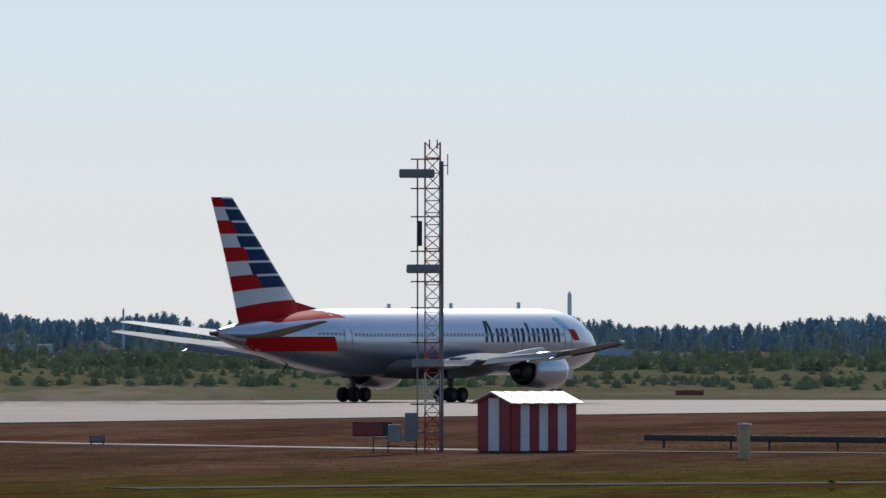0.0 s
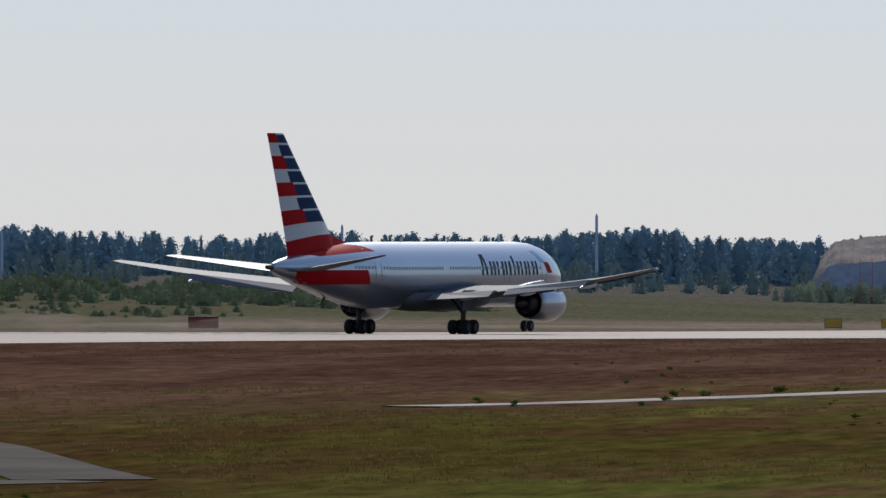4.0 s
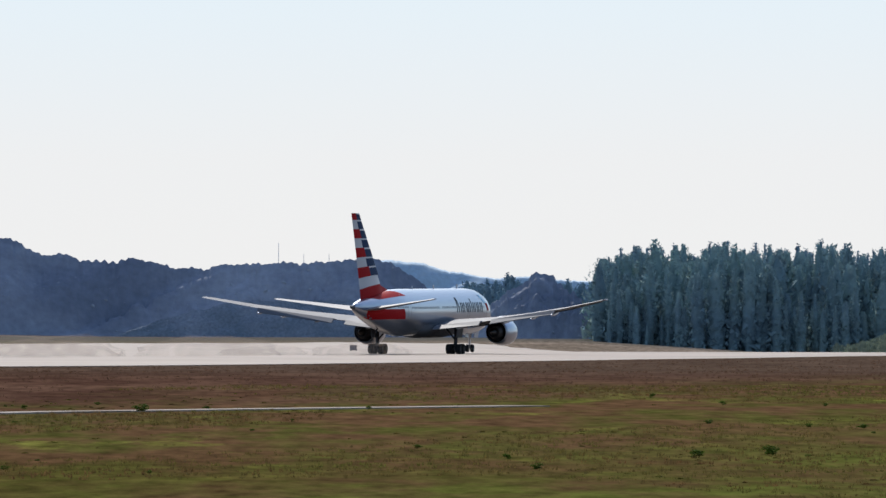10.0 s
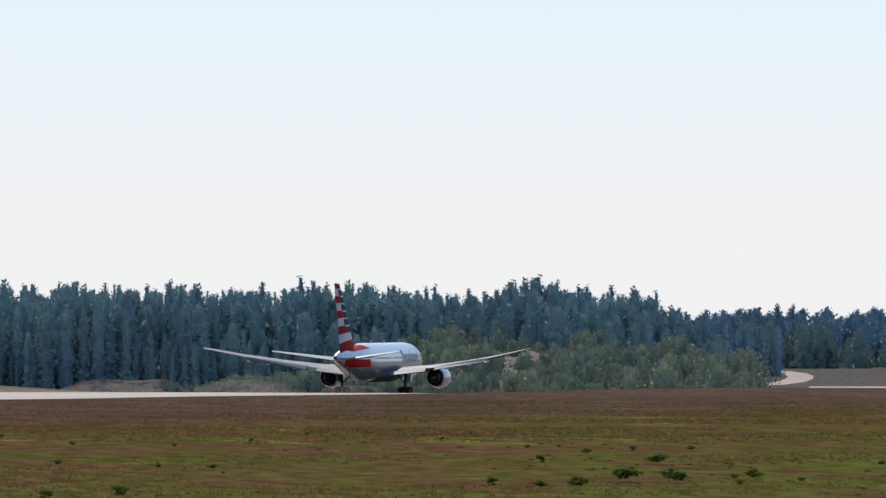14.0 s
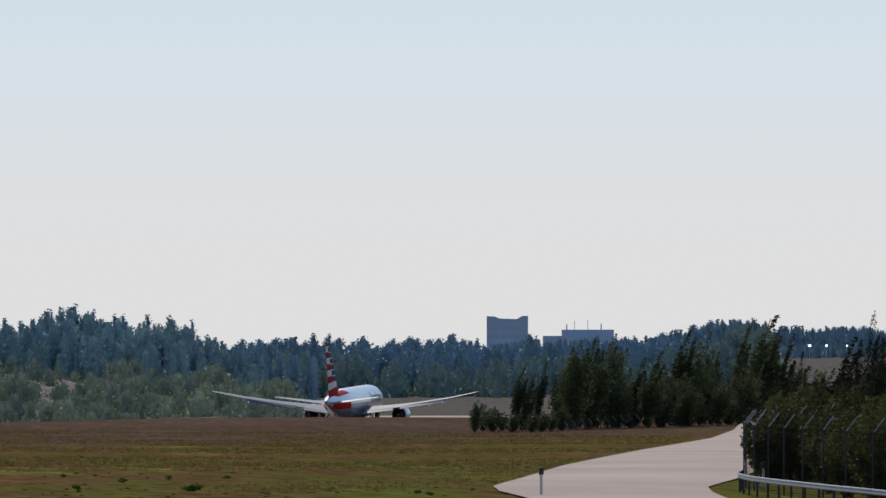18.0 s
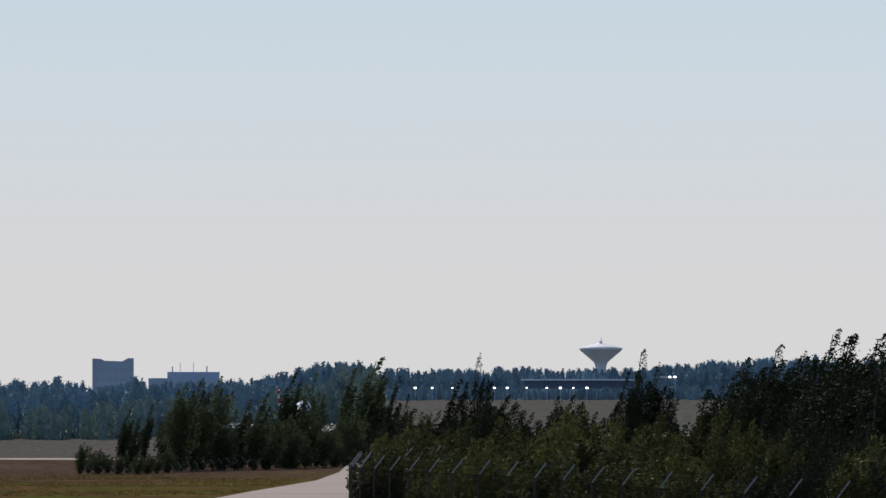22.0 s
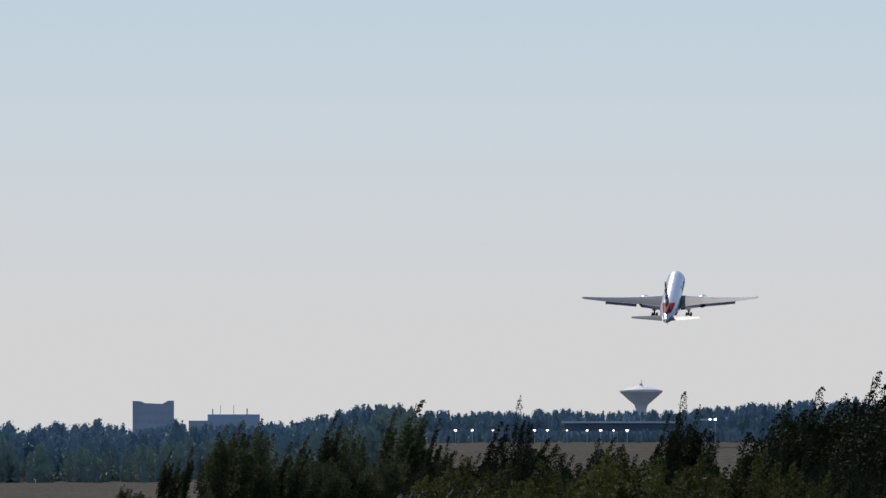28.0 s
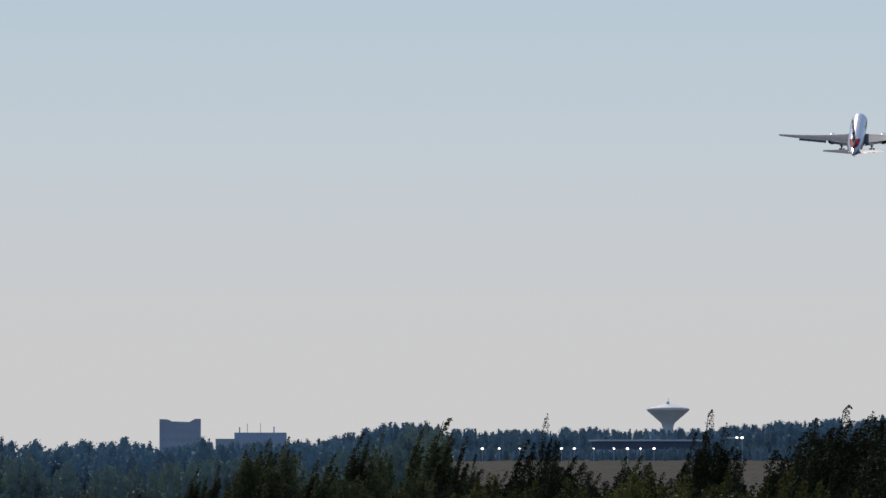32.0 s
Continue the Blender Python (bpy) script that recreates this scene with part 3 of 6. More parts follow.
def build_airliner():
    plane = empty("airliner", Matrix.Identity(4), "silver twin-engine airliner with striped red, white and blue tail", "airliner")
    n = 40
    ss = sorted({h[0] for h in HULL} | {2.5 * i for i in range(1, 22)})
    vs = [skin(s, 360 * i / n) for s in ss for i in range(n)]
    fs = [(j * n + i, (j + 1) * n + i, (j + 1) * n + (i + 1) % n, j * n + (i + 1) % n) for j in range(len(ss) - 1) for i in range(n)]
    fs += [tuple(range(n)), tuple(range((len(ss) - 1) * n, len(ss) * n))[::-1]]
    body = mesh_ob("fuselage", vs, [f[::-1] for f in fs], SILVER, plane, "silver-grey painted fuselage", True)
    # belly fairing under the wing
    vs, fs = [], []
    prof = [(16.5, 0.2), (18, 0.8), (20.5, 1.0), (28, 1.0), (31, 0.75), (33.5, 0.2)]
    for s, k in prof:
        for i in range(13):
            a = radians(180 + 180 * i / 12)
            vs.append((2.75 * k ** 0.3 * math.cos(a), NOSE - s, 3.4 - (0.85 + 0.72 * k) * abs(math.sin(a)) ** 0.7))
    for j in range(len(prof) - 1):
        for i in range(12):
            fs.append((13 * j + i, 13 * j + i + 1, 13 * j + 14 + i, 13 * j + 13 + i))
    mesh_ob("belly_fairing", vs, fs, GREYPAINT, plane, "grey wing root fairing", True)
    # livery on the rear fuselage
    for m in (1, -1):
        fl = (lambda a: a) if m > 0 else (lambda a: 180 - a)
        level_patch("tail_band", 40.8, 51.0, 4.1, 5.25, m, REDPAINT, body, "red livery band", rake=0.5)
        patch("tail_band", 38.8, 47.6, fl(46), fl(90), REDPAINT, body, "red livery patch at the fin root", ns=12, na=8, slant=3.6)
        # name of the operator as plain bars
        for i, (tall, at_) in enumerate(((1, 0), (1, 0.9), (.66, 1.75), (.66, 2.45), (.66, 3.15), (.66, 4.1), (.66, 4.75), (.66, 5.55), (.92, 6.35), (.66, 7.1), (.66, 7.8), (.66, 8.6), (.66, 9.25), (.66, 10.1), (.66, 10.8))):
            st = 20.0 - at_
            level_patch("livery_bar", st - 0.36, st, 4.75, 4.75 + 1.72 * tall, m, SLATE, body, "slate grey livery bar", ns=1, rake=(-0.3, 0.3)[i] if i < 2 else 0)
        level_patch("livery_mark", 7.0, 7.9, 5.8, 6.75, m, SKYPAINT, body, "blue slanted livery mark", ns=2, rake=1.1)
        level_patch("livery_mark", 5.6, 6.7, 4.9, 5.8, m, REDPAINT, body, "red slanted livery mark", ns=2, rake=0.7)
        # cabin windows, one row
        s = 8.2
        while s < 43.5:
            if not (14.2 < s < 15.4 or 26.3 < s < 27.2 or 38.7 < s < 39.8):
                vs = [skin(s, fl(9), 0.018), skin(s + 0.26, fl(9), 0.018), skin(s + 0.26, fl(14.5), 0.018), skin(s, fl(14.5), 0.018)]
                mesh_ob("cabin_window", vs, [(0, 1, 2, 3)], CABINGLASS, body)
            s += 0.52
        for s in (7.0, 14.5, 39.0):
            for q in ((s, s + 0.06, -14, 22), (s + 1.0, s + 1.06, -14, 22)):
                patch("door_seam", q[0], q[1], fl(q[2]), fl(q[3]), GREYPAINT, body, "", ns=1, off=0.015)
        patch("cockpit_window", 2.3, 3.3, fl(34), fl(56), GLASS, body, "dark cockpit window", ns=3, off=0.02)
        patch("cockpit_window", 1.7, 2.25, fl(40), fl(80), GLASS, body, "dark cockpit window", ns=3, off=0.02)
    bm = bmesh.new()
    tube(bm, (0, NOSE - 54.2, 5.5), (0, NOSE - 55.0, 5.5), 0.24, 0.17, 12)
    part("apu_exhaust", bm, DARK, plane, "dark tail cone exhaust")
    for s, h in ((11, 0.5), (21, 0.42), (30, 0.35)):
        bm = bmesh.new()
        box(bm, -0.04, NOSE - s - 0.45, 7.45, 0.04, NOSE - s, 7.5 + h, 0.02)
        part("antenna", bm, WHITEPAINT, body, "white blade antenna")
    bm = bmesh.new()
    tube(bm, (0, NOSE - 44.5, 3.1), (0, NOSE - 45.3, 2.5), 0.1, 0.06, 8)
    part("drain_mast", bm, DARK, body, "dark drain mast")
    # wings with flaps, slats and fairings
    for m, nm in ((1, "right"), (-1, "left")):
        w = blade("wing", WING, GREYPAINT, plane, "pale grey swept wing", mirror=m, n=9)
        WINGS.append((w, m))
        for x0, x1 in ((2.7, 8.0), (9.4, 17.6)):
            vs, fs = [], []
            for x in (x0, x1):
                _, le, ch, h, _ = wing_at(x)
                te, c2 = le + ch, ch * 0.2
                for u, t in ((-0.35, 0.08), (0.3, 0.12), (1, -0.42), (0.98, -0.5), (0.3, -0.12), (-0.35, -0.06)):
                    vs.append((m * x, NOSE - te - u * c2, h - 0.14 + t * 0.9))
            for i in range(6):
                k = (i + 1) % 6
                f = (i, k, 6 + k, 6 + i)
                fs.append(f if m > 0 else f[::-1])
            fs += [tuple(range(6)), tuple(range(6, 12))]
            mesh_ob("flap", vs, fs, GREYPAINT, w, "lowered grey trailing-edge flap")
        vs, fs = [], []
        for x in (3.4, 8.2, 13, 18.5, 23.0):
            _, le, ch, h, _ = wing_at(x)
            for u, t in ((0.14, 0.05), (-0.02, 0.03), (-0.07, -0.035), (0.0, -0.05)):
                vs.append((m * x, NOSE - le - u * ch + 0.05, h + t * ch - 0.03))
        for j in range(4):
            for i in range(3):
                f = (4 * j + i, 4 * j + 4 + i, 4 * j + 5 + i, 4 * j + 1 + i)
                fs.append(f if m > 0 else f[::-1])
        mesh_ob("slat", vs, fs, BARE, w, "bright metal leading-edge slat", True)
        for x in (5.4, 11.2, 14.8, 17.4):
            _, le, ch, h, _ = wing_at(x)
            pv, pf = lathe([(1.0, 0.03), (0.6, 0.13), (-0.6, 0.18), (-1.7, 0.13), (-2.4, 0.03)][::-1], 10)
            mesh_ob("flap_fairing", [(m * x + a, NOSE - le - ch + b + 1.0, h - 0.42 + c * 1.2 + 0.1 * b) for a, b, c in pv], pf, SILVER, w, "grey flap track fairing", True)
        _, le, ch, h, _ = wing_at(23.4)
        bm = bmesh.new()
        box(bm, -0.15, -0.25, -0.08, 0.15, 0.25, 0.1, 0.04, pose(m * 23.75, NOSE - 33.5, 7.0))
        part("wingtip_light", bm, WHITEPAINT, w, "clear wingtip light cover")
        blade("tailplane", ((0.5, 46.6, 5.9, 5.25, 0.1), (3.2, 48.4, 4.5, 5.6, 0.095), (9.0, 52.2, 2.0, 6.4, 0.085), (9.3, 52.7, 1.4, 6.45, 0.06)), TAILSHADE, plane, "grey tailplane, darkened for its shaded underside", mirror=m)
        engine(plane, m)
    # fin in horizontal stripes: red and white behind, blue in front
    rows = 9
    for i in range(rows):
        u0, u1 = min(1, i * 0.1145), min(1, (i + 1) * 0.1145)
        for side in (1, -1):
            def q(u, k, side=side):
                le = 42.5 + 9.6 * u
                te = 51.2 + 3.8 * u
                th = (0.52 - 0.33 * u) * (1 - abs(2 * k - 0.7) ** 2.2 * 0.55) * (0.12 if k > 0.98 or k < 0.01 else 1)
                return (side * th, NOSE - (le + (te - le) * k), 7.1 + 8.95 * u - 0.95 * k * k * (1 - u) ** 3)
            cut = 0.0 if i < 2 else 0.5 + 0.012 * i + 0.06 * (i % 2)
            spans = ((0.0, cut, BLUEPAINT), (cut, 1.0, (REDPAINT, WHITEPAINT)[i % 2])) if cut else ((0.0, 1.0, (REDPAINT, WHITEPAINT)[i % 2]),)
            for k0, k1, mt in spans:
                ks = [k0 + (k1 - k0) * j / 5 for j in range(6)]
                gap = 0.16 if mt is BLUEPAINT else 0.0
                bands = [(u0, u1 - gap * (u1 - u0), mt)] + ([(u1 - gap * (u1 - u0), u1, WHITEPAINT)] if gap else [])
                for b0, b1, bmt in bands:
                    vs = [q(b0, k) for k in ks] + [q(b1, k) for k in ks]
                    fs = [(j, j + 1, 7 + j, 6 + j) for j in range(5)]
                    mesh_ob("fin_stripe", vs, fs if side < 0 else [f[::-1] for f in fs], bmt, plane, "", True)
    vs = []
    for u, k in ((1, 0), (1, 0.35), (1, 1)):
        le, te = 52.1, 55.0
        for sd in (0.19, -0.19):
            vs.append((sd * (0.2 if k in (0, 1) else 1), NOSE - (le + (te - le) * k), 16.06))
    mesh_ob("fin_cap", vs, [(0, 1, 3, 2), (2, 3, 5, 4)], REDPAINT, plane, "red fin tip")
    # dorsal fillet
    mesh_ob("dorsal_fillet", [(0.0, NOSE - 39.0, 7.2), (0.3, NOSE - 43.4, 7.1), (-0.3, NOSE - 43.4, 7.1), (0, NOSE - 43.6, 8.0), (0.35, NOSE - 45, 7.0), (-0.35, NOSE - 45, 7.0)],
            [(0, 3, 1), (0, 2, 3), (1, 3, 4), (2, 5, 3)], REDPAINT, plane, "red dorsal fin fillet")
    # landing gear
    for m in (1, -1):
        leg = part("main_gear", tube(tube(bmesh.new(), (m * 4.65, -0.1, 0.75), (m * 4.75, 0.1, 3.5), 0.2, 0.24, 12), (m * 4.65, 0.0, 1.6), (m * 3.2, 0.2, 3.3), 0.1, 0.1), DARK, plane, "dark metal main landing gear leg")
        part("bogie_beam", tube(bmesh.new(), (m * 4.65, -0.75, 0.58), (m * 4.65, 0.75, 0.58), 0.13), DARK, leg)
        for dx in (-0.57, 0.57):
            for dy in (-0.72, 0.72):
                wheel(leg, m * 4.65 + dx, dy, 0.6, 0.56)
        bm = bmesh.new()
        box(bm, -0.04, -1.2, -0.8, 0.04, 1.2, 0.9, 0.02, pose(m * 5.15, 0.1, 2.7, 0, m * 8, 0))
        part("gear_door", bm, GREYPAINT, leg, "grey landing gear door")
    leg = part("nose_gear", tube(tube(bmesh.new(), (0, 22.76, 0.45), (0, 22.6, 2.9), 0.11, 0.15, 12), (0, 22.7, 1.3), (0, 24.0, 2.7), 0.07, 0.07), BARE, plane, "grey metal nose landing gear leg")
    for dx in (-0.3, 0.3):
        wheel(leg, dx, 22.76, 0.47, 0.32)
    for m in (1, -1):
        bm = bmesh.new()
        box(bm, -0.03, -0.9, -0.4, 0.03, 0.9, 0.45, 0.02, pose(m * 0.62, 23.4, 2.1, 0, m * 12, 0))
        part("gear_door", bm, WHITEPAINT, leg, "grey nose gear door")
    return plane


AIRLINER = build_airliner()


def build_dust():
    """Thin dust that the engines blow up behind the airliner, in a few soft puffs."""
    t = empty("dust_cloud", Matrix.Identity(4), "thin tan dust blown up behind the airliner", "dust")
    r = random.Random(17)
    for k, (x, y, rx, ry, rz) in enumerate(((-7, -34, 4, 12, 1.0), (6, -44, 4, 15, 1.2), (-3, -70, 6, 20, 1.9), (-20, -78, 6, 22, 1.7), (-10, -112, 8, 26, 2.3))):
        bm = bmesh.new()
        bmesh.ops.create_icosphere(bm, subdivisions=3, radius=1.0)
        for v in bm.verts:
            n = v.co.normalized()
            g = 1 + 0.3 * noise.noise(n * 1.6 + Vector((k * 3.0, 0, 0))) + 0.16 * noise.noise(n * 4 + Vector((0, k * 2.0, 0)))
            v.co = Vector((x + rx * n.x * g, y + ry * n.y * g, max(-0.2, 0.3 * rz + rz * n.z * g)))
        part("puff", bm, DUSTAIR, t, "", True)
    return t


DUST = build_dust()


# ---- woods and scrub: many small pieces joined, none of them a ball ----
rnd = random.Random(7)


def at_bearing(b, d):
    return -d * math.sin(radians(b)), d * math.cos(radians(b))


def crown_piece(seed, prof, n, rings, around, tuft, droop=0.0, shag=0.12):
    """A far tree, height 1: a lumpy closed crown down to the ground under n small leaf sprays; returns points, triangles and the soft normals of the leaf mass."""
    r = random.Random(seed)
    vs, fs, ns = [], [], []
    lump = lambda a, z: 1 + 0.36 * noise.noise((2.2 * math.cos(a) + seed, 2.2 * math.sin(a), 5.5 * z)) + 0.26 * noise.noise((5 * math.cos(a), 5 * math.sin(a) + seed, 13 * z))
    for j in range(rings + 1):
        z = 0.96 * (j / rings) ** 0.9
        for i in range(around):
            a = 6.2832 * (i + 0.5 * (j % 2)) / around
            q = 0.55 * prof(z) * lump(a, z)
            vs.append((q * math.cos(a), q * math.sin(a), z))
            ns.append((0.8 * math.cos(a), 0.8 * math.sin(a), 0.0))
    for j in range(rings):
        for i in range(around):
            k = j * around
            p, q, u, v = k + i, k + (i + 1) % around, k + around + (i + 1) % around, k + around + i
            fs += [(p, q, u), (p, u, v)]
    for _ in range(n):
        z = 0.04 + 0.94 * r.random()
        a = r.uniform(0, 6.2832)
        q = prof(z) * lump(a, z) * r.uniform(0.5, 1.0 + shag)
        t = tuft * r.uniform(0.6, 1.5) * (1.15 - 0.8 * z)
        c = Vector((q * math.cos(a), q * math.sin(a), z))
        out = Vector((0.4 * math.cos(a) + r.gauss(0, 0.42), 0.4 * math.sin(a) + r.gauss(0, 0.42), (1 - 1.6 * droop) * r.choice((1, 1, -1)))).normalized()
        side = Vector((-math.sin(a) + r.gauss(0, 0.2), math.cos(a) + r.gauss(0, 0.2), r.uniform(-0.9, 0.9))).normalized()
        k = len(vs)
        vs += [tuple(c - side * t * 0.55), tuple(c + side * t * 0.55), tuple(c + out * t)]
        face = side.cross(out)
        fs.append((k, k + 1, k + 2) if face.x * math.cos(a) + face.y * math.sin(a) > 0 else (k + 1, k, k + 2))
        ns += [(0.8 * math.cos(a) + r.gauss(0, 0.3), 0.8 * math.sin(a) + r.gauss(0, 0.3), r.gauss(0, 0.15))] * 3
    ns = np.array(ns)
    return np.array(vs), np.array(fs), ns / np.linalg.norm(ns, axis=1)[:, None]


def dome(w):
    return lambda z: w * (0.92 if z < 0.25 else 0.92 * max(0.0, 1 - ((z - 0.25) / 0.73) ** 1.8) ** 0.65) + 0.004


def bush(w):
    return lambda z: w * max(0.0, 1 - z ** 2.4) ** 0.6 + 0.01


def cone(w):
    return lambda z: w * max(0.0, 1 - z) ** 0.85 + 0.006


def leafy_piece(r, n=110, low=0.18, wide=0.27, size=0.062):
    """A broadleaf crown of loose leaf sprays, height 1."""
    vs, fs = [], []
    lobes = [(r.gauss(0, wide * 0.42), r.gauss(0, wide * 0.42), r.uniform(low + 0.15, 0.82)) for _ in range(6)] + [(0, 0, 0.85)]
    for i in range(n):
        c = lobes[i % len(lobes)]
        d = Vector((r.gauss(0, 1), r.gauss(0, 1), r.gauss(0, 1))).normalized() * (r.random() ** 0.4)
        p = Vector(c) + Vector((d.x * wide * 0.62, d.y * wide * 0.62, d.z * 0.17))
        e = Euler((r.uniform(0, 3), r.uniform(0, 3), r.uniform(0, 3))).to_matrix()
        s = size * r.uniform(0.6, 1.4)
        k = len(vs)
        vs += [tuple(p + e @ Vector(q)) for q in ((-s, -s * .5, 0), (s * .2, -s, s * .2), (s, s * .2, 0), (-s * .1, s, -s * .2))]
        fs += [(k, k + 1, k + 2), (k, k + 2, k + 3)]
    return np.array(vs), np.array(fs)


def column(w):
    return lambda z: w * (0.8 + 0.2 * math.sin(3.1 * z) if z < 0.6 else max(0.0, 1 - ((z - 0.6) / 0.4) ** 1.8) ** 0.7) + 0.004


CONIFERS = [crown_piece(i, cone(0.085 + 0.012 * i), 250, 8, 5, 0.044, 0.3, 0.15) for i in range(5)]
LEAFIES = [crown_piece(20 + i, (dome, column)[i % 3 == 2](0.095 + 0.011 * i), 330, 8, 6, 0.046, 0.0, 0.12) for i in range(6)]
FARLEAFIES = [crown_piece(30 + i, dome(0.17 + 0.035 * i), 190, 5, 6, 0.085, 0.0, 0.1) for i in range(5)]
FARMIX = FARLEAFIES + [crown_piece(50 + i, cone(0.14 + 0.03 * i), 160, 5, 6, 0.075, 0.3, 0.15) for i in range(2)]
SCRUBS = [crown_piece(40 + i, bush(0.4 + 0.04 * i), 190, 4, 6, 0.13, shag=0.1) for i in range(5)]


def stand(name, label, spots, pieces, material, category="woods"):
    """A stand of far trees as one mesh; spots: x, y, z, height, width factor."""
    V, Fc, off, N = [], [], 0, []
    for x, y, z, h, wf in spots:
        v, f, *nn = pieces[rnd.randrange(len(pieces))]
        a = rnd.random() * 6.28
        c, s = math.cos(a), math.sin(a)
        w = h * wf
        q = np.empty_like(v)
        q[:, 0] = (v[:, 0] * c - v[:, 1] * s) * w + x
        q[:, 1] = (v[:, 0] * s + v[:, 1] * c) * w + y
        q[:, 2] = v[:, 2] * h + z
        V.append(q), Fc.append(f + off)
        if nn:
            N.append(np.stack((nn[0][:, 0] * c - nn[0][:, 1] * s, nn[0][:, 0] * s + nn[0][:, 1] * c, nn[0][:, 2]), axis=1))
        off += len(v)
    V, Fc = np.concatenate(V), np.concatenate(Fc)
    me = bpy.data.meshes.new(name)
    me.vertices.add(len(V)), me.vertices.foreach_set("co", V.astype(np.float32).ravel())
    me.loops.add(len(Fc) * 3), me.loops.foreach_set("vertex_index", Fc.astype(np.int32).ravel())
    me.polygons.add(len(Fc)), me.polygons.foreach_set("loop_start", np.arange(0, len(Fc) * 3, 3, dtype=np.int32))
    me.polygons.foreach_set("use_smooth", [bool(N)] * len(Fc))
    me.update(calc_edges=True)
    if N:
        me.normals_split_custom_set_from_vertices(np.concatenate(N).tolist())
    me.materials.append(material)
    return tagged(new(name, me), label, category, kind="stuff")


def belt(b0, b1, d0, d1, n, h0, h1, wf=1.0, swell=0.25, tab=None):
    """Random spots in a belt of bearings and distances from the viewing stand."""
    out = []
    for _ in range(n):
        b, d = rnd.uniform(b0, b1), rnd.uniform(d0, d1)
        x, y = at_bearing(b, d)
        k = 1 + swell * noise.noise((b * 1.3, d * 0.004, 5.1))
        h = rnd.uniform(h0, h1) * k * (lerp(tab, b) if tab else 1)
        out.append((x, y, land(x, y) - 0.2, h, wf * rnd.uniform(0.8, 1.25)))
    return out


def rows_of(b0, b1, d0, rows, gap, n, h0, h1, wf, tab, ragged=0.16):
    """Trees in uneven rows one behind the other."""
    out = []
    for j in range(rows):
        for i in range(n):
            b = b0 + (b1 - b0) * (i + rnd.uniform(0.1, 0.9)) / n
            d = d0 + gap * (j + rnd.random())
            x, y = at_bearing(b, d)
            h = rnd.uniform(h0, h1) * (1 + ragged * noise.noise((b * 2.3, j * 1.7, 3.3))) * lerp(tab, b)
            out.append((x, y, land(x, y) - 0.2, h, wf * rnd.uniform(0.8, 1.25)))
    return out


WOODTOP = ((12, .55), (12.4, .68), (12.9, 1.04), (14.3, 1.07), (14.7, 1.05), (16.0, 1.04), (16.6, 1.05), (17.0, 1.02), (17.3, .88))
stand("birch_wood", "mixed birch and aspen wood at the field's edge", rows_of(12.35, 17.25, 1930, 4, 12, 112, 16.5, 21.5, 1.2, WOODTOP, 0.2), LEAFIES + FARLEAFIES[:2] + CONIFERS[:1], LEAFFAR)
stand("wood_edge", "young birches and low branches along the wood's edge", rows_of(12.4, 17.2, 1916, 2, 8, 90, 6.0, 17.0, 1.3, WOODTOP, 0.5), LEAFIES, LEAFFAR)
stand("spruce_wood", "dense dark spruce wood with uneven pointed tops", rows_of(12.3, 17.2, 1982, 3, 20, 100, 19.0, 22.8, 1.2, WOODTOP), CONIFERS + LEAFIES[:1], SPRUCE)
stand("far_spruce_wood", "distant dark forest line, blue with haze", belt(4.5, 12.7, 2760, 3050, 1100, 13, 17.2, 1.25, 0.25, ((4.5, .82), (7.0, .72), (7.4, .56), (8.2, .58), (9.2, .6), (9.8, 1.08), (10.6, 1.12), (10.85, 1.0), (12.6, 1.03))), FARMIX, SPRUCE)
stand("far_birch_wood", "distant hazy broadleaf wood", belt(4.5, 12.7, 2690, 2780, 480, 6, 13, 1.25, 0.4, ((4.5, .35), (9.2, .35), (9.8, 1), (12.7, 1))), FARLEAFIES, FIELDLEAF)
stand("slope_wood", "young trees on the edge of the rising meadow, bluish with haze", belt(9.1, 9.95, 1980, 2090, 80, 7.5, 11.5, 1.2, 0.3), FARLEAFIES, FIELDLEAF)
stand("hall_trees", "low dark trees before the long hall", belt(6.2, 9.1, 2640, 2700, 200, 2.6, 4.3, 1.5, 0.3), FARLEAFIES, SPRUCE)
stand("copse", "dark copse in the far meadow, bluish with haze", belt(11.98, 12.42, 2380, 2430, 26, 10, 13.5, 1.1, 0.2), LEAFIES, SPRUCE)
stand("skyline_spruce_wood", "distant spruce forest on the skyline, blue-green with haze", belt(23.4, 41, 2500, 2750, 1000, 9.8, 12.6, 1.45, 0.25, ((23, 1.2), (26, 1.2), (28, 1.12), (30, 1.1), (31, 0.98), (32, 0.88), (32.8, 0.92), (33.4, 1.06), (34, .76), (35, .66), (35.3, .88), (41, 0.9))), FARMIX, SPRUCE)
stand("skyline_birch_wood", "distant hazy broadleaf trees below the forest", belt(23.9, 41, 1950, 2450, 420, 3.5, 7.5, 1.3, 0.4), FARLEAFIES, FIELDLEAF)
stand("field_scrub", "olive willow scrub beyond the runway", belt(27.2, 41, 1420, 1900, 1000, 1.2, 3.2, 1.7, 0.6), SCRUBS, FIELDWILLOW, "scrub")
stand("low_scrub", "low olive bushes in the dry meadow", [q for q in belt(28.8, 40, 1050, 1400, 700, 0.6, 1.5, 1.7, 0.6) if noise.noise((q[0] * 0.012, q[1] * 0.012, 4.4)) > -0.1], SCRUBS, FIELDWILLOW, "scrub")
stand("pit_scrub", "row of round green bushes before the gravel pit", belt(23.4, 25.4, 1835, 1880, 46, 2.6, 4.6, 1.0, 0.3) + belt(21.7, 22.5, 1840, 1880, 14, 2.6, 4.8, 1.0, 0.3), SCRUBS, WILLOW, "scrub")


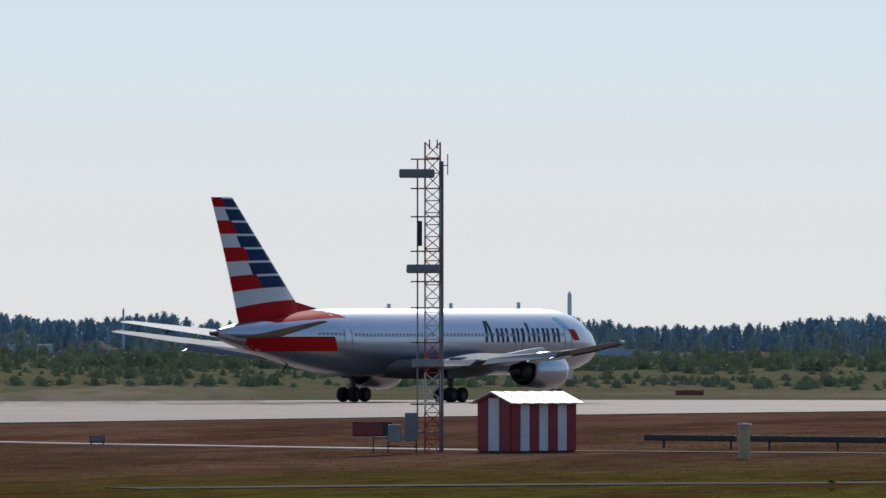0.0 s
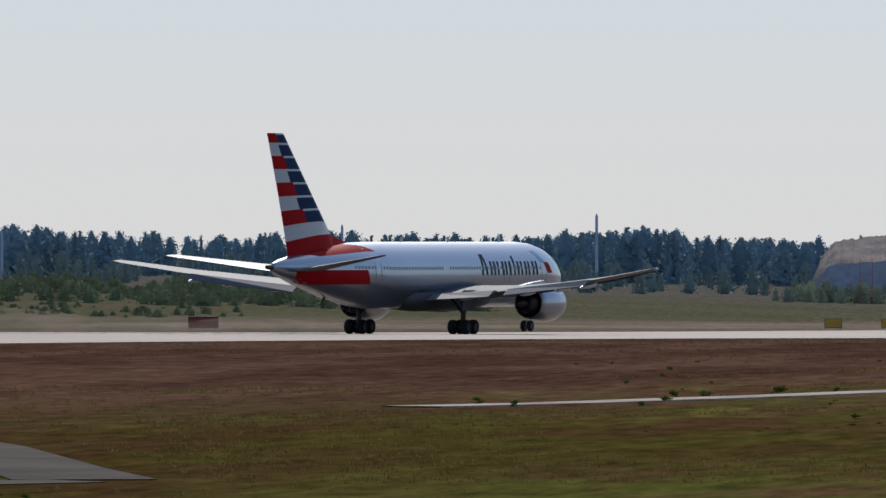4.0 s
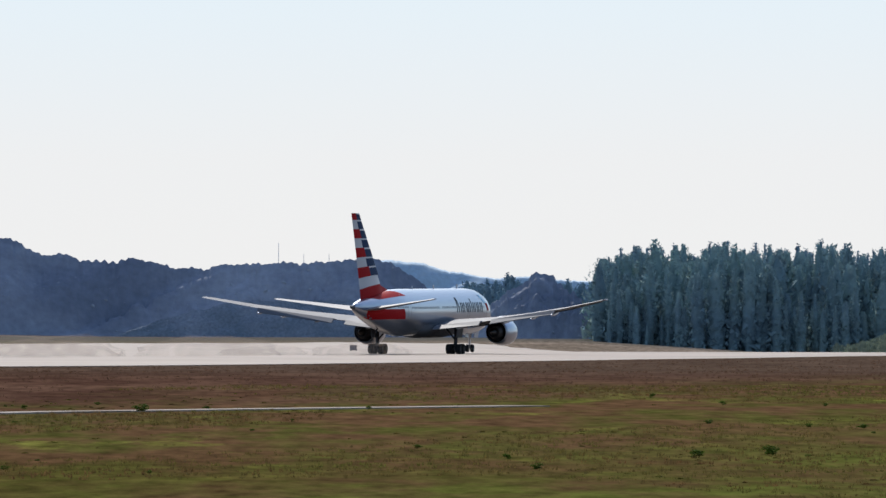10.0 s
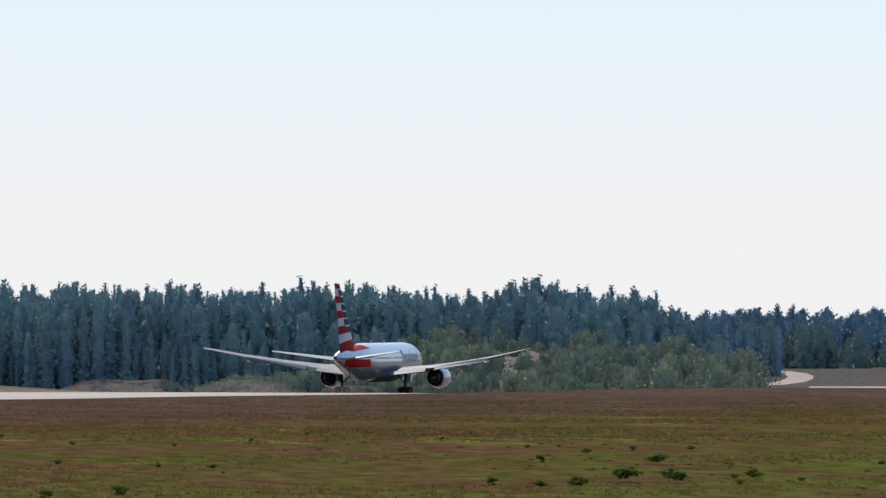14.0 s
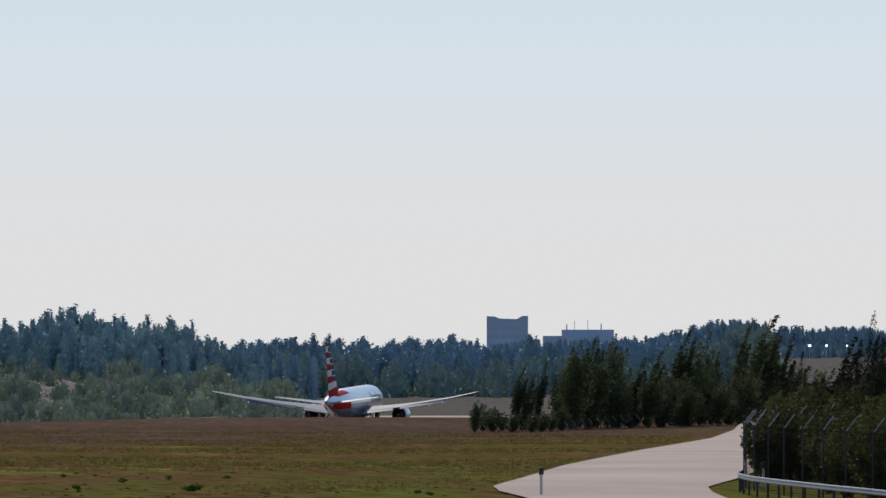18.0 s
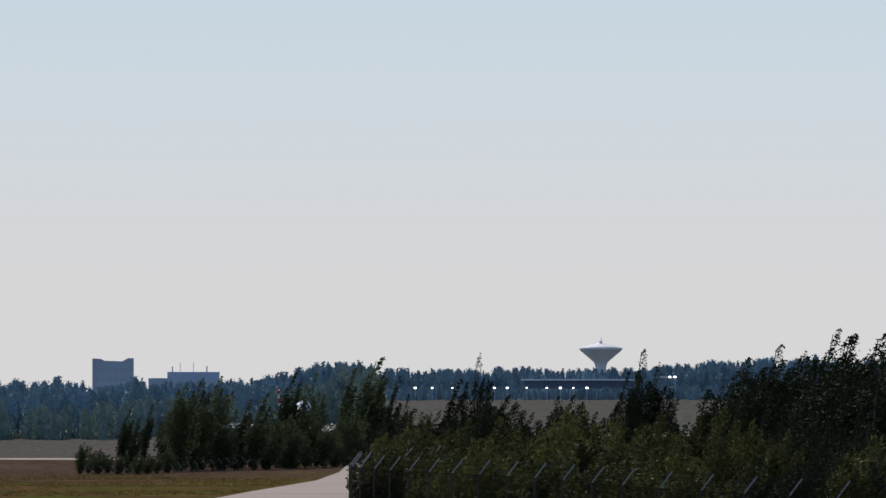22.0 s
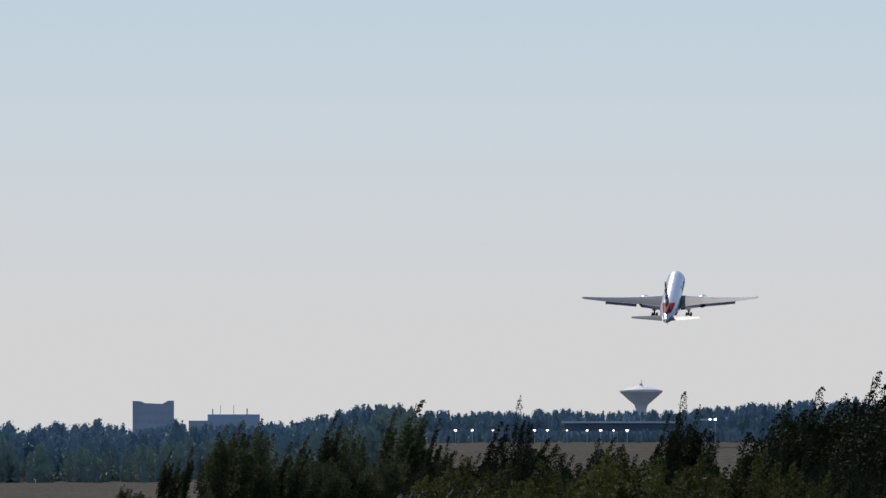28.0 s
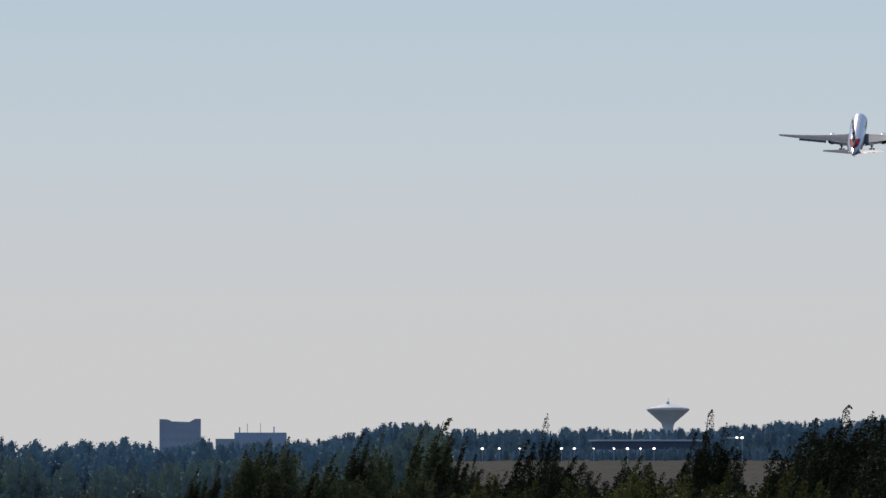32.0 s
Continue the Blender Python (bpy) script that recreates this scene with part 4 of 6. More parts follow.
def heap(name, label, b0, b1, dist, run, tab, material, rough=1.0, nb=300, nd=56, category="spoil heap", top=0.55, steep=1.0, soft=False):
    """A long mound of loose earth; tab gives the level of its crest by bearing, run the run of its near slope for each metre of rise."""
    vs, fs = [], []
    for i in range(nb + 1):
        b = b0 + (b1 - b0) * i / nb
        edge = noise.noise((b * 9, 0.5, 6.0)) * 0.5 * rough + noise.noise((b * 38, 0, 6.0)) * 0.4 * rough
        crest = lerp(tab, b)
        front = run * max(1.5, crest + 1 - land(*at_bearing(b, dist)))
        for j in range(nd + 1):
            v = j / nd
            d = dist + front * (v / top - 1)
            x, y = at_bearing(b, d)
            g = land(x, y) - 1.0
            prof = (v / top) ** steep if v < top else max(0, 1 - (v - top) / (1 - top))
            h = max(0, crest + edge - g) * prof
            across = radians(b) * dist
            # tipped tongues and gullies run down the slope, with loose lumps on them
            tongue = noise.noise((across * 0.045 + 3 * v, v * 0.9, 3.0)) ** 2 * 9.0
            gully = noise.noise((across * 0.16 - 2.5 * v, v * 1.6, 7.0)) ** 2 * 3.0
            k = noise.fractal((x * 0.03, y * 0.03, 1.7), 0.9, 2.0, 5) * 1.9
            small = noise.fractal((across * 0.7, v * 26.0, 8.0), 0.9, 2.2, 3) * 0.28
            fade = min(1, prof * 3.0) * min(1, h / 4) * (max(0.12, min(1, (1 - prof) * 2.0)) if v < top else 0.2)
            vs.append((x, y, g + max(0, h + (1.0 - tongue - gully + 0.7 * k + small) * 0.95 * rough * fade)))
    w = nd + 1
    for i in range(nb):
        for j in range(nd):
            fs.append((i * w + j, i * w + j + 1, (i + 1) * w + j + 1, (i + 1) * w + j))
    ob = tagged(mesh_ob(name, vs, fs if b0 > b1 else [f[::-1] for f in fs], material, smooth=soft), label, category)
    return ob, [vs[i * w + j] for i in range(2, nb - 1) for j in range(3, int(nd * top))]


def rock_mesh(seed):
    r = random.Random(seed)
    bm = bmesh.new()
    bmesh.ops.create_icosphere(bm, subdivisions=1, radius=1.0)
    for v in bm.verts:
        v.co = Vector((v.co.x * 1.2, v.co.y, v.co.z * 0.75)) * r.uniform(0.72, 1.15)
    me = bpy.data.meshes.new("boulder")
    bm.to_mesh(me), bm.free()
    me.materials.append(BOULDER)
    return me


ROCKS = [rock_mesh(70 + i) for i in range(4)]


def strew(owner, spots, n, r0, r1, seed):
    """Pale boulders lying on a slope, each a part of its heap."""
    r = random.Random(seed)
    for _ in range(n):
        o = new("boulder", ROCKS[r.randrange(4)])
        o.parent = owner
        k = r0 + (r1 - r0) * r.random() ** 2.5
        o.matrix_basis = pose(*r.choice(spots), r.uniform(-30, 30), r.uniform(-30, 30), r.uniform(0, 360)) @ Matrix.Diagonal((k, k, k, 1))


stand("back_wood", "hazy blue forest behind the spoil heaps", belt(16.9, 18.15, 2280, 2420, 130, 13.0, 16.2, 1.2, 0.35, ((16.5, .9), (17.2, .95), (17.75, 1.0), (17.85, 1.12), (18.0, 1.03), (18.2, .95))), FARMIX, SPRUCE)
HILL = ((17.0, -8), (17.2, -2.0), (17.5, -0.9), (17.7, 0.3), (17.92, -0.2), (18.1, 1.8), (18.22, 3.2), (18.36, 6.6), (18.6, 8.6), (18.9, 7), (19.4, 2), (19.8, -8))
heap("far_hill", "wooded hill on the horizon, pale blue with haze", 19.8, 17.0, 4300, 1.1, HILL, FARHILL, 1.3, nb=220, nd=16, category="hill", soft=True)
o, at = heap("spoil_bank", "long bank of dumped spoil, blue-grey with haze", 23.2, 18.03, 2120, 0.85, ((18.03, -10.5), (18.12, -5.8), (18.19, -3.2), (18.32, 0.1), (18.46, 4.1), (18.57, 6.8), (18.68, 7.5), (18.92, 6.8), (19.18, 6.3), (19.45, 5.9), (19.67, 5.9), (20.03, 6.3), (20.09, 7.2),
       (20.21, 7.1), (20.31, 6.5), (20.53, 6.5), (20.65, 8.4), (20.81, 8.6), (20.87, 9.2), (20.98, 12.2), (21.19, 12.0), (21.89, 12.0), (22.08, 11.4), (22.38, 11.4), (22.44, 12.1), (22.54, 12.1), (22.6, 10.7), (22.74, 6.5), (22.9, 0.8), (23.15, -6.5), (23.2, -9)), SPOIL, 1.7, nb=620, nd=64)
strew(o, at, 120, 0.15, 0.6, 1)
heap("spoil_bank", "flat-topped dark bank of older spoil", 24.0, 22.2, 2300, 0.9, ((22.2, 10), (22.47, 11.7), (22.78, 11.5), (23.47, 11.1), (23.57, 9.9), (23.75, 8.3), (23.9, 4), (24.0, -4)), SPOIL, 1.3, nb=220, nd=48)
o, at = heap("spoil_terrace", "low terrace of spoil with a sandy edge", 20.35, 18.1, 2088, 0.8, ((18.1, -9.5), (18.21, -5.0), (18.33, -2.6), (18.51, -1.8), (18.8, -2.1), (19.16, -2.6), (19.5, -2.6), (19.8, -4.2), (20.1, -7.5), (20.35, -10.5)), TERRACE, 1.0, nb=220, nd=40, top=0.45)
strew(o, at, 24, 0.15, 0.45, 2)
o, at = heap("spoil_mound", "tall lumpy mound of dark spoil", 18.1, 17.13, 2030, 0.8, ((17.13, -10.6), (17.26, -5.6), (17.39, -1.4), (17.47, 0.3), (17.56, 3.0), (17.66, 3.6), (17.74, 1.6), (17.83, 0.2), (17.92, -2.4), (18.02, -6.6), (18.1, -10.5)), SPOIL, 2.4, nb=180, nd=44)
strew(o, at, 20, 0.15, 0.5, 3)
heap("sand_bank", "pale sandy rock bank above a dark pit", 25.4, 23.35, 2180, 3, ((23.35, 1), (23.42, 4.4), (23.6, 5.6), (23.83, 6.9), (24.11, 8.2), (24.3, 8.7), (24.53, 7.9), (24.8, 6.5), (24.98, 5.0), (25.06, 1.0), (25.15, -8), (25.4, -9)), SAND, 1.3, nb=300, nd=60, top=0.6, steep=0.5)
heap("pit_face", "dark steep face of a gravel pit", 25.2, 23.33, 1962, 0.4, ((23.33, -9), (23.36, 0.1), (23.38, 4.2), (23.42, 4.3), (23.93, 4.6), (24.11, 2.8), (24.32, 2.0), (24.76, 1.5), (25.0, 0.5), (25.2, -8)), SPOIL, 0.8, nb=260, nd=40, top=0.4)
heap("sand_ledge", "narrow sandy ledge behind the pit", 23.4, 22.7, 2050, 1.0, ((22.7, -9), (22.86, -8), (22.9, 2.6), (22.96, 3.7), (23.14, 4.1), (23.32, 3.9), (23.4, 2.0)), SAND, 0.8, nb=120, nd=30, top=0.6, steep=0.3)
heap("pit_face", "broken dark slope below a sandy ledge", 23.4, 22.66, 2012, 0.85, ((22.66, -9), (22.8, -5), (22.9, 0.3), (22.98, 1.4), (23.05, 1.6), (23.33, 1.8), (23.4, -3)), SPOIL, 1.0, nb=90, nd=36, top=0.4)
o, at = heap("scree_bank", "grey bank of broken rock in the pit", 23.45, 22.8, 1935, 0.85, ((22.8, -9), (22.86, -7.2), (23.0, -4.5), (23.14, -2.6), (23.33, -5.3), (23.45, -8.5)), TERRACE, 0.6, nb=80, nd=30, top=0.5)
strew(o, at, 30, 0.2, 0.6, 4)
stand("pit_trees", "small stand of green trees on the pit's edge", belt(23.34, 23.55, 2035, 2060, 12, 14.5, 17.0, 0.8, 0.2), LEAFIES, WILLOW)
# scrub on a reddish bank before the wood
CLEARING = ((12.3, -12.5), (12.6, -7), (13.0, -6), (13.45, -4.5), (13.6, -3.4), (14.05, -2.9), (14.4, -5.5), (15.0, -12.5))
heap("clearing_bank", "bare reddish bank among willow scrub", 15.0, 12.3, 1895, 14, CLEARING, REDEARTH, 0.25, nb=120, nd=30, category="bank", top=0.9)


def scrub_spots(n):
    out = []
    for _ in range(n):
        b, d = rnd.uniform(12.15, 15.75), 1745 + 165 * rnd.random()
        x, y = at_bearing(b, d)
        up = (d - 1765) / 130
        z = land(x, y) + max(0, min(1, up)) * (lerp(CLEARING, b) + 12.5 if 12.3 < b < 15 else 0) - 0.4
        h = rnd.uniform(1.6, 5.4) * (1 + 0.5 * noise.noise((b * 3, d * 0.02, 2.0))) * lerp(((12.1, 1.5), (12.5, 1.6), (12.9, 1.25), (13.3, 1.0), (15.0, 1.1), (15.3, 1.0), (15.75, .5)), b)
        # two bare patches stay open, only low growth stands before them
        if any(b0 < b < b1 and d < far and z + h > low for b0, b1, far, low in ((13.5, 14.06, 1882, -6.0), (12.62, 13.12, 1850, -10.4))) and rnd.random() < 0.8:
            continue
        out.append((x, y, z, h, rnd.uniform(0.9, 1.3)))
    return out


stand("scrub", "grey-green willow scrub before the wood", scrub_spots(1000), SCRUBS + LEAFIES[:2], WILLOW, "scrub")


# ---- paths and roads ----
strip("track", [(-250, 236), (-206, 222), (-174, 211), (-168, 208.7)], 3.0, TRACK, "narrow pale gravel track through dry grass", category="track")
strip("track", [(-168, 209.5), (-148, 209.8), (-138, 213.0), (-134, 213.0)], 2.4, WORNPATH, "worn brown track through dry grass", category="track")
strip("track", [(-137.4, 259), (-136.3, 269), (-136.6, 290), (-137.6, 315), (-138, 339.5), (-127.5, 362), (-121, 379)], 2.6, TRACK, "narrow pale gravel track between grass and heather", category="track")
strip("service_path", [(-124, 121), (-112.3, 142), (-108.5, 150), (-104, 156.2), (-100.5, 160.2), (-98.2, 165.5)], 3, ASPHALT, "cracked grey asphalt path with weeds", widths=(3.4, 2.6), lift=0.03)
strip("service_path", [(-136, 213.5), (-132.5, 213), (-119, 196), (-105, 175.5), (-98.5, 166.5)], 5, ASPHALT, "cracked grey asphalt path bending round the grass", widths=(2.2, 3.6), lift=0.035)
build_apron()
strip("far_road", [at_bearing(b, d) for b, d in ((12.45, 2740), (12.19, 2631), (11.98, 2560), (11.88, 2470), (11.85, 2391), (11.86, 2300), (11.92, 2209), (12.05, 2140), (12.35, 2080))], 7, ROADTOP, "pale curving road through a far meadow", widths=(6, 7.5), category="road", lift=0.12)
strip("taxiway", [at_bearing(b, 2065) for b in (11.8, 11.5, 11.2, 10.9, 10.6)], 60, ROADTOP, "pale strip of concrete beyond the meadow", category="taxiway", lift=0.1)


def build_road():
    """The access road: it bends in from the near side and runs away beside the fence."""
    edge = ((300, 10.25, 8.6), (325, 10.5, 9.3), (340, 10.68, 9.4), (352, 10.82, 9.47), (365, 10.86, 9.5), (376, 10.79, 9.42), (390, 10.68, 9.3), (430, 10.42, 9.1), (480, 10.15, 9.0), (547, 9.9, 8.9), (640, 9.68, 9.0), (760, 9.48, 9.05), (891, 9.34, 9.1), (1000, 9.28, 9.1))
    vs, fs = [], []
    for d, a, b in edge:
        for k in range(5):
            x, y = at_bearing(a + (b - a) * k / 4, d)
            vs.append((x, y, land(x, y) + 0.06 + 0.05 * math.sin(math.pi * k / 4)))
    for j in range(len(edge) - 1):
        for i in range(4):
            fs.append((5 * j + i, 5 * j + i + 1, 5 * j + 6 + i, 5 * j + 5 + i))
    tagged(mesh_ob("road", vs, fs, ROADTOP, smooth=True), "smooth pale asphalt access road bending past a fence", "road", kind="structure")


build_road()


# ---- instruments beside the runway ----
def stand_at(x, y, turn=0):
    return pose(x, y, land(x, y), 0, 0, turn)


FACE = 36  # the way the viewing stand looks at the instruments


def lattice(thing, height, wide, bands, name="mast_section"):
    """A square lattice mast in sections of alternating paint."""
    z = 0.0
    for i, (h, mt) in enumerate(bands):
        bm = bmesh.new()
        w = wide / 2
        n = max(1, round(h / (wide * 0.9)))
        for sx in (-1, 1):
            for sy in (-1, 1):
                tube(bm, (sx * w, sy * w, z), (sx * w, sy * w, z + h), 0.05, n=6)
        for k in range(n):
            za, zb = z + h * k / n, z + h * (k + 1) / n
            for a, b in (((-w, -w), (w, -w)), ((w, -w), (w, w)), ((w, w), (-w, w)), ((-w, w), (-w, -w))):
                tube(bm, (*a, za), (*b, za), 0.022, n=4)
                tube(bm, (*(a if k % 2 else b), za), (*(b if k % 2 else a), zb), 0.022, n=4)
        part(name, bm, mt, thing, "white painted lattice section" if mt is MASTWHITE else "faded red painted lattice section")
        z += h


def build_glide_mast():
    t = empty("antenna_mast", stand_at(-170.7, 205, FACE), "tall red and white lattice antenna mast with grey casings", "mast")
    lattice(t, 14.6, 0.72, [(1.9, MASTRED), (1.9, MASTWHITE), (1.6, MASTRED), (2.6, MASTWHITE), (2.3, MASTRED), (2.3, MASTWHITE), (2.2, MASTRED)])
    part("ladder_rail", tube(tube(bmesh.new(), (0.46, -0.3, 0), (0.46, -0.3, 13.9), 0.075, n=6), (0.34, -0.42, 0), (0.34, -0.42, 13.9), 0.04, n=6), BOXGREY, t, "dark ladder and cable run")
    bm = bmesh.new()
    for k in range(34):
        tube(bm, (0.34, -0.42, 0.4 + 0.4 * k), (0.46, -0.3, 0.4 + 0.4 * k), 0.02, n=4)
    tagged(part("ladder_rungs", bm, BOXGREY, t), kind="stuff")
    part("feed_pipe", tube(bmesh.new(), (-0.72, -0.2, 0.9), (-0.72, -0.2, 14.0), 0.045, n=6), GALV, t, "thin grey feed pipe")
    for z, x0, x1 in ((4.25, -1.0, 0.55), (8.75, -1.25, 0.35), (13.3, -1.6, 0.1)):
        bm = bmesh.new()
        box(bm, x0, -0.75, z - 0.2, x1, -0.42, z + 0.22, 0.06)
        box(bm, x0 + 0.3, -0.48, z - 0.08, x1 - 0.2, -0.3, z + 0.1, 0.02)
        part("antenna_casing", bm, BOXGREY if z > 5 else GALV, t, "grey antenna casing" if z > 5 else "pale grey antenna casing")
    bm = bmesh.new()
    box(bm, -0.72, -0.6, 9.85, -0.5, -0.3, 11.05, 0.03)
    part("relay_box", bm, SIGNBLACK, t, "narrow black box on the mast")
    for z in (0.95, 2.3, 5.25, 6.9, 8.15, 9.6, 11.25, 12.6, 14.0):
        part("cross_arm", tube(bmesh.new(), (-1.05, -0.3, z), (0.4, -0.3, z), 0.035, n=6), SIGNBLACK, t, "dark cross arm")
    bm = bmesh.new()
    tube(bm, (0.4, 0, 13.7), (0.75, 0, 13.7), 0.025, n=5), tube(bm, (0.72, 0, 13.25), (0.72, 0, 14.25), 0.03, n=6)
    part("whip_aerial", bm, GALV, t, "thin whip aerial")
    for x in (-0.15, 0.22):
        part("obstacle_light", tube(bmesh.new(), (x, 0, 14.5), (x, 0, 14.95), 0.05, 0.03, 6), SIGNRED, t, "small red obstacle light")
    c = empty("equipment_cabinet", stand_at(-171.2, 203.6, FACE), "grey cable cabinets on a low steel frame", "cabinet")
    for x, z0, z1, mt in ((-0.9, 0.5, 1.35, GALV), (-0.1, 0.55, 1.9, BOXGREY)):
        bm = bmesh.new()
        box(bm, x, -0.25, z0, x + 0.62, 0.25, z1, 0.03)
        part("casing", bm, mt, c, "grey steel casing")
    bm = bmesh.new()
    for x in (-1.6, -0.9, 0.45):
        tube(bm, (x, 0, 0), (x, 0, 0.75), 0.035, n=6)
    tube(bm, (-1.6, 0, 0.72), (0.5, 0, 0.72), 0.035, n=6), tube(bm, (-1.6, 0, 0.3), (0.5, 0, 0.3), 0.035, n=6)
    part("frame", bm, DARK, c, "dark steel frame")


def build_hut():
    """Striped instrument hut: boards of red and white, low pitched roof."""
    t = empty("instrument_hut", stand_at(-165.6, 205.6, 72), "red and white striped instrument hut with pale metal roof", "hut")
    L, W, H, R = 3.85, 2.6, 2.4, 0.42
    bm = bmesh.new()
    vs = [bm.verts.new(v) for v in ((-L / 2, -W / 2, 0.12), (L / 2, -W / 2, 0.12), (L / 2, W / 2, 0.12), (-L / 2, W / 2, 0.12),
                                    (-L / 2, -W / 2, H), (L / 2, -W / 2, H), (L / 2, W / 2, H), (-L / 2, W / 2, H), (-L / 2, 0, H + R), (L / 2, 0, H + R))]
    for f in ((0, 1, 5, 4), (1, 2, 6, 9, 5), (2, 3, 7, 6), (3, 0, 4, 8, 7), (3, 2, 1, 0), (4, 5, 9, 8), (6, 7, 8, 9)):
        bm.faces.new([vs[i] for i in f])
    part("wall", bm, HUTRED, t, "dark red boarded wall")
    n = 7
    for i in range(n):
        x0 = -L / 2 + L * i / n
        bm = bmesh.new()
        box(bm, x0 + 0.012, -W / 2 - 0.045, 0.1, x0 + L / n - 0.012, -W / 2, H, 0.01)
        part("board", bm, HUTWHITE if i % 2 else HUTRED, t)
    for i in range(3):
        y0 = -W / 2 + W * i / 3
        top = H + R * (1 - abs(2 * (i + 0.5) / 3 - 1)) * 0.5 - 0.02
        for sx in (-1, 1):
            bm = bmesh.new()
            box(bm, *sorted((sx * L / 2, sx * (L / 2 + 0.045)))[:1], y0 + 0.012, 0.1, sorted((sx * L / 2, sx * (L / 2 + 0.045)))[1], y0 + W / 3 - 0.012, top, 0.01)
            part("board", bm, HUTWHITE if i % 2 else HUTRED, t)
    pitch = math.degrees(math.atan2(R, W / 2))
    for s in (-1, 1):
        r = None
        for i in range(12):
            bm = bmesh.new()
            x0 = -L / 2 - 0.25 + (L + 0.5) * i / 12
            box(bm, x0, 0, 0, x0 + (L + 0.5) / 12 - 0.02, (W / 2 + 0.35) / math.cos(radians(pitch)), 0.05 + 0.02 * (i % 2), 0.008,
                pose(0, 0, H + R + 0.03, 0, 0, 180 if s < 0 else 0) @ pose(0, 0, 0, -pitch))
            part("roof_sheet", bm, ROOFSHEET, t, "pale ribbed metal roof sheet")
    bm = bmesh.new()
    box(bm, -L / 2 + 0.05, -W / 2 + 0.05, -0.25, L / 2 - 0.05, W / 2 - 0.05, 0.14)
    part("plinth", bm, DARK, t, "dark concrete plinth")


def build_short_mast():
    t = empty("lattice_mast", stand_at(-154.75, 222.4, FACE), "short red and white lattice mast with cabinet at its foot", "mast")
    lattice(t, 9.2, 0.48, [(1.6, MASTRED), (0.9, MASTWHITE), (1.6, MASTRED), (1.6, MASTRED), (2.9, MASTWHITE)], "mast_section")
    bm = bmesh.new()
    tube(bm, (0, 0, 8.6), (0, 0, 9.15), 0.11, 0.09, 8)
    part("obstacle_light", bm, SIGNRED, t, "red obstacle light")
    bm = bmesh.new()
    box(bm, 0.35, -0.5, 0.75, 0.8, -0.05, 1.75, 0.04)
    part("relay_box", bm, BOXGREY, t, "grey relay box")
    bm = bmesh.new()
    box(bm, -0.45, -0.45, 3.05, 0.55, 0.45, 3.13, 0.02)
    part("platform", bm, DARK, t, "small steel platform")


def build_beam():
    t = empty("pipe_barrier", stand_at(-160, 218.2, -5), "low black pipe barrier on short legs", "barrier")
    for a, b in ((-8, -2.3), (-1.4, 8)):
        bm = bmesh.new()
        box(bm, a, -0.15, 0.38, b, 0.15, 0.68, 0.05)
        part("pipe", bm, SIGNBLACK, t, "black tarred pipe")
        k = a + 1.2
        while k < b:
            part("leg", tube(bmesh.new(), (k, 0, 0), (k, 0, 0.42), 0.06, n=6), DARK, t)
            k += 4.2
    p = empty("marker_post", stand_at(-146, 195, FACE), "stout pale yellow concrete post with white cap", "post")
    part("shaft", tube(bmesh.new(), (0, 0, -0.05), (0, 0, 1.55), 0.27, 0.26, 14), PALEPOST, p, "pale yellow weathered shaft")
    part("cap", tube(bmesh.new(), (0, 0, 1.55), (0, 0, 1.62), 0.34, 0.3, 14), MASTWHITE, p, "white cap")


def sign(x, y, w, h, panels, label, turn, leg=0.3, group="airfield signs"):
    """A low airfield sign: a box with coloured face panels on two legs; a plain bar stands for its writing."""
    t = empty("airfield_sign", stand_at(x, y, turn), label, "sign", group)
    bm = bmesh.new()
    box(bm, -w / 2, -0.12, leg, w / 2, 0.12, leg + h, 0.03)
    part("case", bm, SIGNBLACK, t, "dark sign case")
    a = -w / 2 + 0.04
    for share, mt in panels:
        b = a + share * (w - 0.08)
        bm = bmesh.new()
        box(bm, a + 0.01, -0.145, leg + 0.05, b - 0.01, -0.118, leg + h - 0.05)
        part("face_panel", bm, mt, t)
        a = b
    for sx in (-0.4, 0.4):
        part("leg", tube(bmesh.new(), (sx * w, 0, -0.05), (sx * w, 0, leg + 0.05), 0.05, n=6), GALV, t)
    return t


